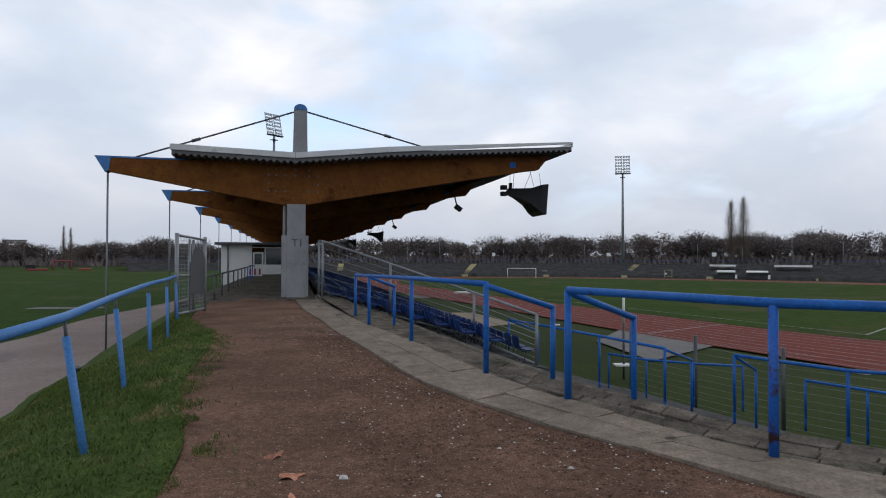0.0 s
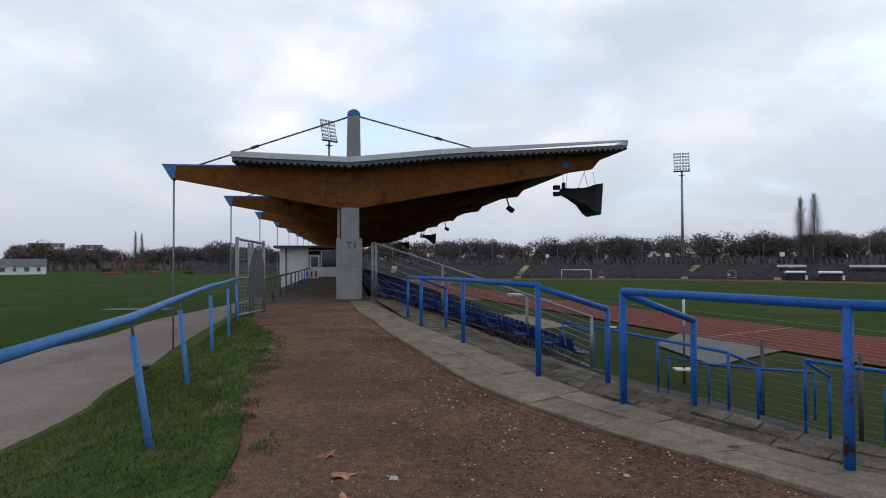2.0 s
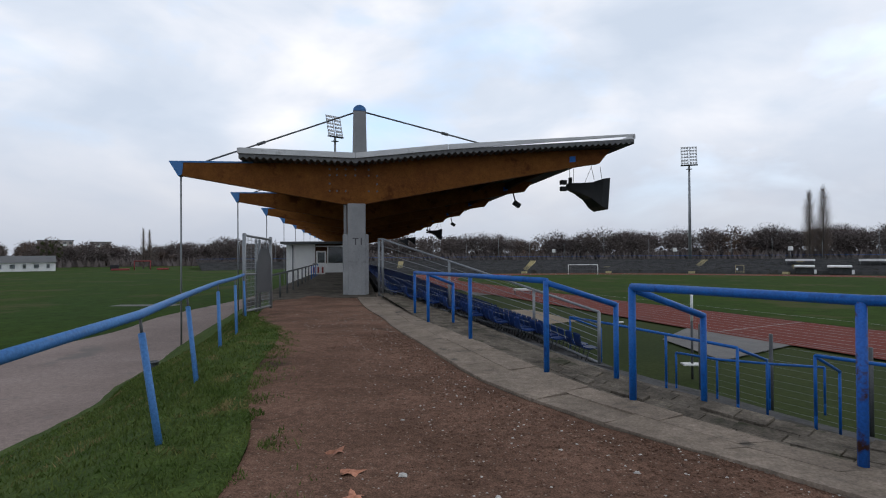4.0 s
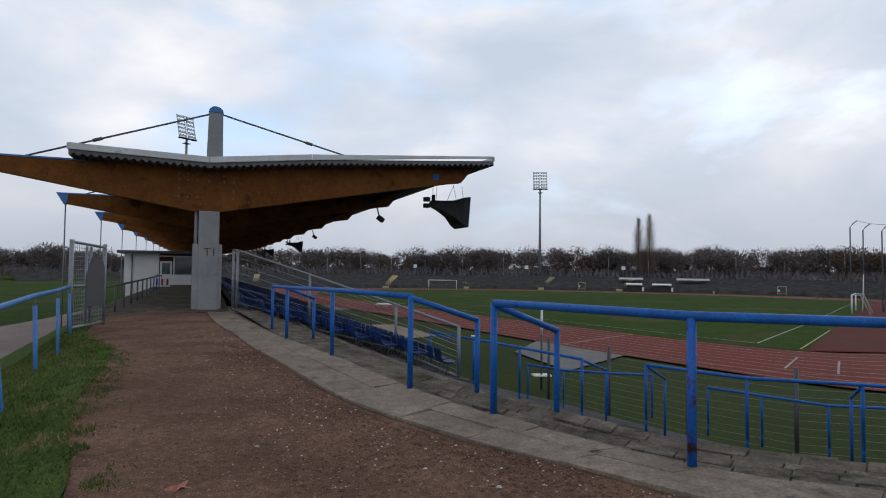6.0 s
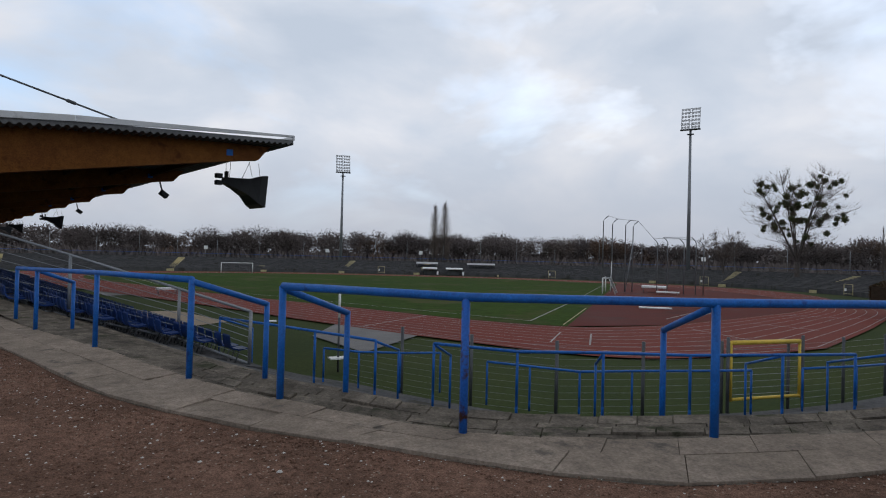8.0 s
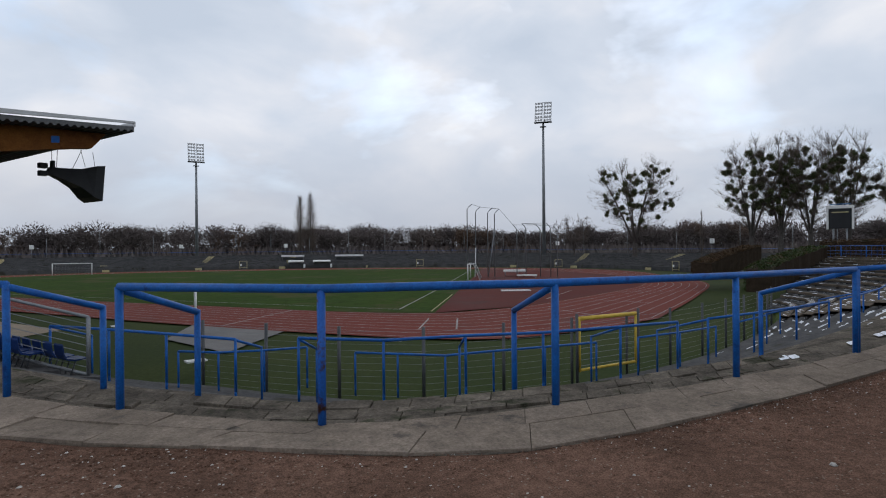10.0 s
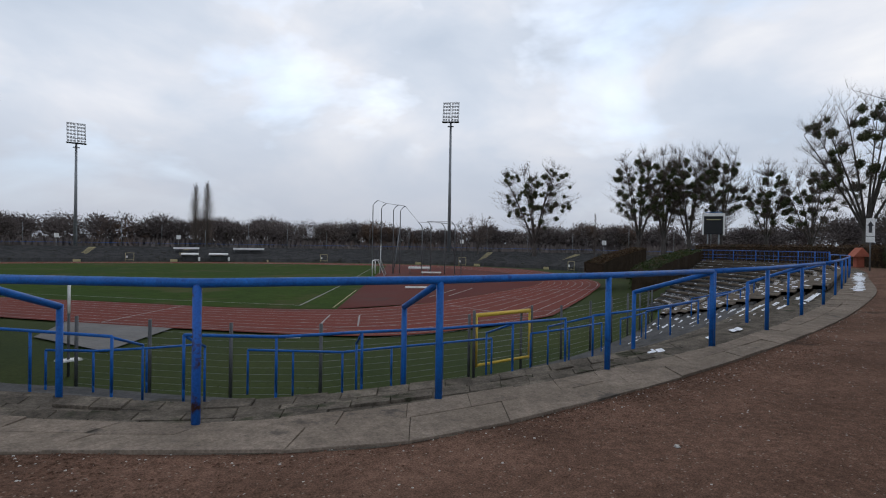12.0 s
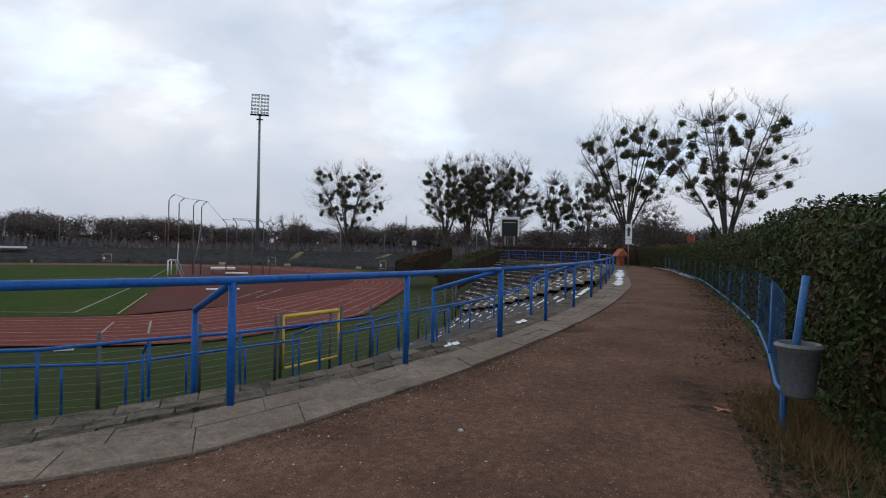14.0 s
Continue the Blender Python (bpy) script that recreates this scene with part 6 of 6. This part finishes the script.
def small_gate(x, y, turn):
    g = thing("perimeter_gate", "small yellow frame gate in the far perimeter fence", "gate", "perimeter gates", (x, y, -3.6))
    g.rotation_euler = (0, 0, turn)
    for s in (-0.9, 0.9):
        bar("gate_post", [(s, 0, 0), (s, 0, 2.0)], 0.06, M_DULLYELLOW, g, "", 5)
    for z in (1.97, 0.3):
        bar("cross_bar", [(-0.9, 0, z), (0.9, 0, z)], 0.05, M_DULLYELLOW, g, "", 5)
    bm = bmesh.new(); box(bm, (-0.6, 0, 1.0), (0.4, 0.06, 0.5)); part("plate", bm, M_WHITE, g)


for x, y, t in ((112.5, 86, -1.2), (110, 55, -1.9), (58, 146.5, -0.4), (97, 121, -0.8)):
    small_gate(x, y, t)


def rim_posts():
    for i in range(6, 146, 5):
        x, y = S_LOW[i] + S_NRM[i] * (19 + (i * 7) % 6)
        p = thing("lamp_post", "thin grey post on the crest of the far stand", "post", "crest posts", (x, y, -0.4))
        bar("shaft", [(0, 0, 0), (0, 0, 5.2 + (i % 3))], 0.06, M_METAL, p, "", 5)
    for az, d in ((16.2, 184), (25.5, 178), (52.5, 168), (66.5, 140), (5, 186)):
        x, y = d * math.sin(radians(az)), d * math.cos(radians(az))
        p = thing("loudspeaker_box", "white loudspeaker box on a short post", "loudspeaker", "crest loudspeakers", (x, y, -0.4))
        bar("post", [(0, 0, 0), (0, 0, 2.6)], 0.06, M_METAL, p, "", 5)
        bm = bmesh.new(); box(bm, (0, -0.1, 2.9), (1.0, 0.7, 1.1), 0, 0.05); part("box", bm, M_WHITE, p)
    # crest fence along the far rim
    f = thing("crest_fence", "dark mesh fence along the top of the far stand", "fence")
    pts = [V((*(S_LOW[i] + S_NRM[i] * 18.2), -0.2)) for i in range(0, 150, 3)]
    for z in (0.25, 0.6, 0.95):
        bar("fence_rail", [p + V((0, 0, z)) for p in pts], 0.035, M_BLUE if z > 0.9 else M_DARKMETAL, f, "", 4)
    for p in pts:
        bar("post", [p, p + V((0, 0, 1.0))], 0.05, M_DARKMETAL, f, "", 5)


rim_posts()


# ---- scoreboard, sign, houses ----
def scoreboard():
    s = thing("scoreboard", "dark electronic scoreboard in a white frame on two posts", "scoreboard", at=(108.9, 26.8, -0.2))
    s.rotation_euler = (0, 0, radians(-76))
    bm = bmesh.new(); box(bm, (0, 0, 5.9), (3.1, 0.35, 3.3), 0, 0.03); part("display", bm, M_SCREEN, s, "dark unlit display")
    for x, z, w, h in ((0, 7.75, 3.7, 0.5), (-1.7, 5.9, 0.3, 3.5), (1.7, 5.9, 0.3, 3.5), (0, 6.9, 2.3, 0.18)):
        bm = bmesh.new(); box(bm, (x, -0.12, z), (w, 0.34 if w != 2.3 else 0.14, h), 0, 0.03); part("frame_bar", bm, M_WHITE if w != 2.3 else M_DULLYELLOW, s)
    for x in (-0.9, 0.9):
        bar("post", [(x, 0, 0), (x, 0, 4.4)], 0.13, M_METAL, s, "", 8)
    bar("top_lamp", [(-1.4, -0.3, 8.2), (1.4, -0.3, 8.2)], 0.08, M_LBLUE, s, "", 6)


scoreboard()


def path_sign():
    s = thing("sign", "white sign with a dark arrow on a tall post", "sign", at=(52.1, 2.0, 0))
    s.rotation_euler = (0, 0, radians(-88))
    bar("post", [(0, 0.06, 0), (0, 0.06, 3.9)], 0.06, M_METAL, s, "", 6)
    for z, h in ((3.2, 1.3), (2.3, 0.42)):
        bm = bmesh.new(); box(bm, (0, 0, z), (0.54, 0.05, h), 0, 0.01); part("panel", bm, M_WHITE, s)
    bm = bmesh.new(); prism(bm, [(-0.1, 2.8), (0.1, 2.8), (0.1, 3.3), (0.2, 3.3), (0, 3.65), (-0.2, 3.3), (-0.1, 3.3)], Matrix.Translation((0, -0.035, 0)), 0.02); part("arrow", bm, M_LETTER, s, "dark arrow")


path_sign()


def house(at, turn, w, d, wall_h, ridge, label, mat_wall, mat_roof, chimney=False):
    h = thing("house", label, "house", "", at)
    h.rotation_euler = (0, 0, turn)
    bm = bmesh.new(); box(bm, (0, 0, wall_h / 2), (w, d, wall_h)); part("wall", bm, mat_wall, h)
    bm = bmesh.new()
    prism(bm, [(-d / 2 - 0.4, wall_h - 0.05), (d / 2 + 0.4, wall_h - 0.05), (0, ridge)], Matrix.Rotation(radians(90), 4, "Z"), w + 0.6)
    roof = part("roof", bm, mat_roof, h)
    if chimney:
        bm = bmesh.new(); box(bm, (0, 0, ridge + 0.55), (0.9, 0.7, 1.9)); ch = part("chimney", bm, M_BRICK, roof, "red brick chimney")
        for x in (-0.35, 0, 0.35):
            bar("flue_guard", [(x, 0, ridge + 1.5), (x, 0, ridge + 1.95)], 0.03, M_METAL, roof, "", 4)
        bar("flue_guard", [(-0.38, 0, ridge + 1.95), (0.38, 0, ridge + 1.95)], 0.03, M_METAL, roof, "", 4)
    return h


house((90.2, -5.0, -2.1), radians(75), 9, 6, 2.6, 4.7, "low house with red roof and brick chimney behind the hedge", M_WHITE, M_TILE, True)
house((62.0, 3.2, 0.0), radians(30), 0.6, 0.6, 1.0, 1.75, "small brick kiosk with red roof beside the path end", M_BRICK, M_BRICK)


def spruce(at, height):
    rng = random.Random(4)
    t = thing("spruce", "small dark conifer behind the hedge", "tree", at=at)
    bar("trunk", [(0, 0, 0), (0, 0, height)], 0.12, M_BARK, t, "", 6, 0.02)
    vs, fs = [], []
    for _ in range(900):
        z = rng.uniform(0.08, 1.0) * height
        r = (1 - z / height) * 1.3 * rng.uniform(0.5, 1.0) + 0.08
        a = rng.uniform(0, 6.28)
        wedge(vs, fs, V((0, 0, z + 0.15)), V((math.cos(a) * r, math.sin(a) * r, z - 0.25 * r)), 0.07)
    ob = new("needles", mesh_of("needles", vs, fs, M_HEDGE)); ob.parent = t
    tagged(ob, kind="stuff")


spruce((94.8, -8.3, -0.5), 7.4)


# ---- beyond the lawn ----
def apartment(at, turn, w, d, h, cols, rows, label):
    b = thing("apartment_building", label, "building", "apartment buildings", at)
    b.rotation_euler = (0, 0, turn)
    bm = bmesh.new(); box(bm, (0, 0, h / 2), (w, d, h)); part("wall", bm, M_FLAT, b)
    bm = bmesh.new(); box(bm, (0, 0, h + 0.2), (w + 0.5, d + 0.5, 0.4)); part("roof", bm, M_DARKMETAL, b)
    for c in range(cols):
        for r in range(rows):
            x, z = -w / 2 + w * (c + 0.5) / cols, h * (r + 0.55) / rows
            bm = bmesh.new(); box(bm, (x, -d / 2 - 0.02, z), (w / cols * 0.5, 0.12, h / rows * 0.5)); win = part("window", bm, M_GLASS, b)
            if c % 3 == 1:
                bm = bmesh.new(); box(bm, (x, -d / 2 - 0.5, z - h / rows * 0.4), (w / cols * 0.8, 0.9, h / rows * 0.35)); part("balcony", bm, M_WHITE, b)


apartment((-240, 281, -2.4), radians(40), 16, 10, 12.8, 6, 5, "pale apartment block behind bare trees")
apartment((-226, 297, -2.4), radians(37), 10, 9, 12.2, 4, 5, "pale apartment block behind bare trees")
apartment((-178, 332, -2.4), radians(28), 9, 9, 8.6, 4, 3, "distant pale flat-roofed building")
apartment((-150, 330, -2.4), radians(24), 9, 9, 11, 4, 4, "distant pale building behind the woods")


def pavilion():
    p = thing("pavilion", "long low white pavilion with grey-green roof and dark windows", "building", at=(-133, 137, ROAD_Z))
    p.rotation_euler = (0, 0, radians(44))
    bm = bmesh.new(); box(bm, (0, 0, 1.2), (24, 6, 2.4)); part("wall", bm, M_WHITE, p)
    bm = bmesh.new(); prism(bm, [(-3.5, 2.35), (3.5, 2.35), (0, 4.2)], Matrix.Rotation(radians(90), 4, "Z"), 24.4); part("roof", bm, M_SHEET, p, "grey-green sheet roof")
    for k in range(9):
        bm = bmesh.new(); box(bm, (-10.5 + k * 2.6, -3.02, 1.35), (1.1 if k % 2 else 0.7, 0.1, 1.1)); part("window", bm, M_GLASS, p)


pavilion()


def lawn_gear():
    f = thing("red_frame", "red padded frame standing on the far lawn", "frame", at=(-101.5, 150, ROAD_Z))
    f.rotation_euler = (0, 0, radians(34))
    for x in (-2, 2):
        bar("post", [(x, 0, 0), (x, 0, 2.5)], 0.14, M_RED, f, "", 6)
    bar("top_bar", [(-2.2, 0, 2.5), (2.2, 0, 2.5)], 0.18, M_RED, f, "", 6)
    slab_thing("crash_mat", "long low red mat on the far lawn", "mat", (-106, 147, ROAD_Z), (4.5, 2.5, 0.45), radians(34), M_RED)
    slab_thing("crash_mat", "low red mat beside the frame", "mat", (-97, 152.5, ROAD_Z), (3, 2.5, 0.45), radians(34), M_RED)
    slab_thing("equipment_box", "black equipment box on the far lawn", "box", (-109.5, 149.5, ROAD_Z), (2.2, 1.2, 1.5), radians(34), M_BLACK)
    b = thing("litter_bin", "small dark grey mesh bin at the foot of the bank", "bin", at=(-9.6, 14.6, -1.95))
    bm = bmesh.new()
    for a, c in (((0, 0, 0), (0, 0, 0.5)),):
        tube(bm, [a, c], 0.13, 12, 0.15)
    part("basket", bm, M_DARKMETAL, b)
    bar("rim", [(0.155 * math.cos(2 * math.pi * k / 16), 0.155 * math.sin(2 * math.pi * k / 16), 0.5) for k in range(17)], 0.025, M_DARKMETAL, b, "", 5)
    bare_tree((-145, 168, ROAD_Z), 10.5, 7, 51, "broad dark tree beyond the lawn", 40, 7, 0.3, (0.4, 0.7))
    bare_tree((-118, 178, ROAD_Z), 8.5, 8, 52, "bare tree beyond the lawn", 0, 7, 0.25, twigs=8)
    bare_tree((-88, 186, ROAD_Z), 8.6, 8, 53, "bare tree beyond the lawn", 0, 7, 0.25, twigs=8)
    bare_tree((-62, 205, ROAD_Z), 9.0, 8, 54, "bare tree beyond the lawn", 0, 7, 0.25, twigs=8)


lawn_gear()
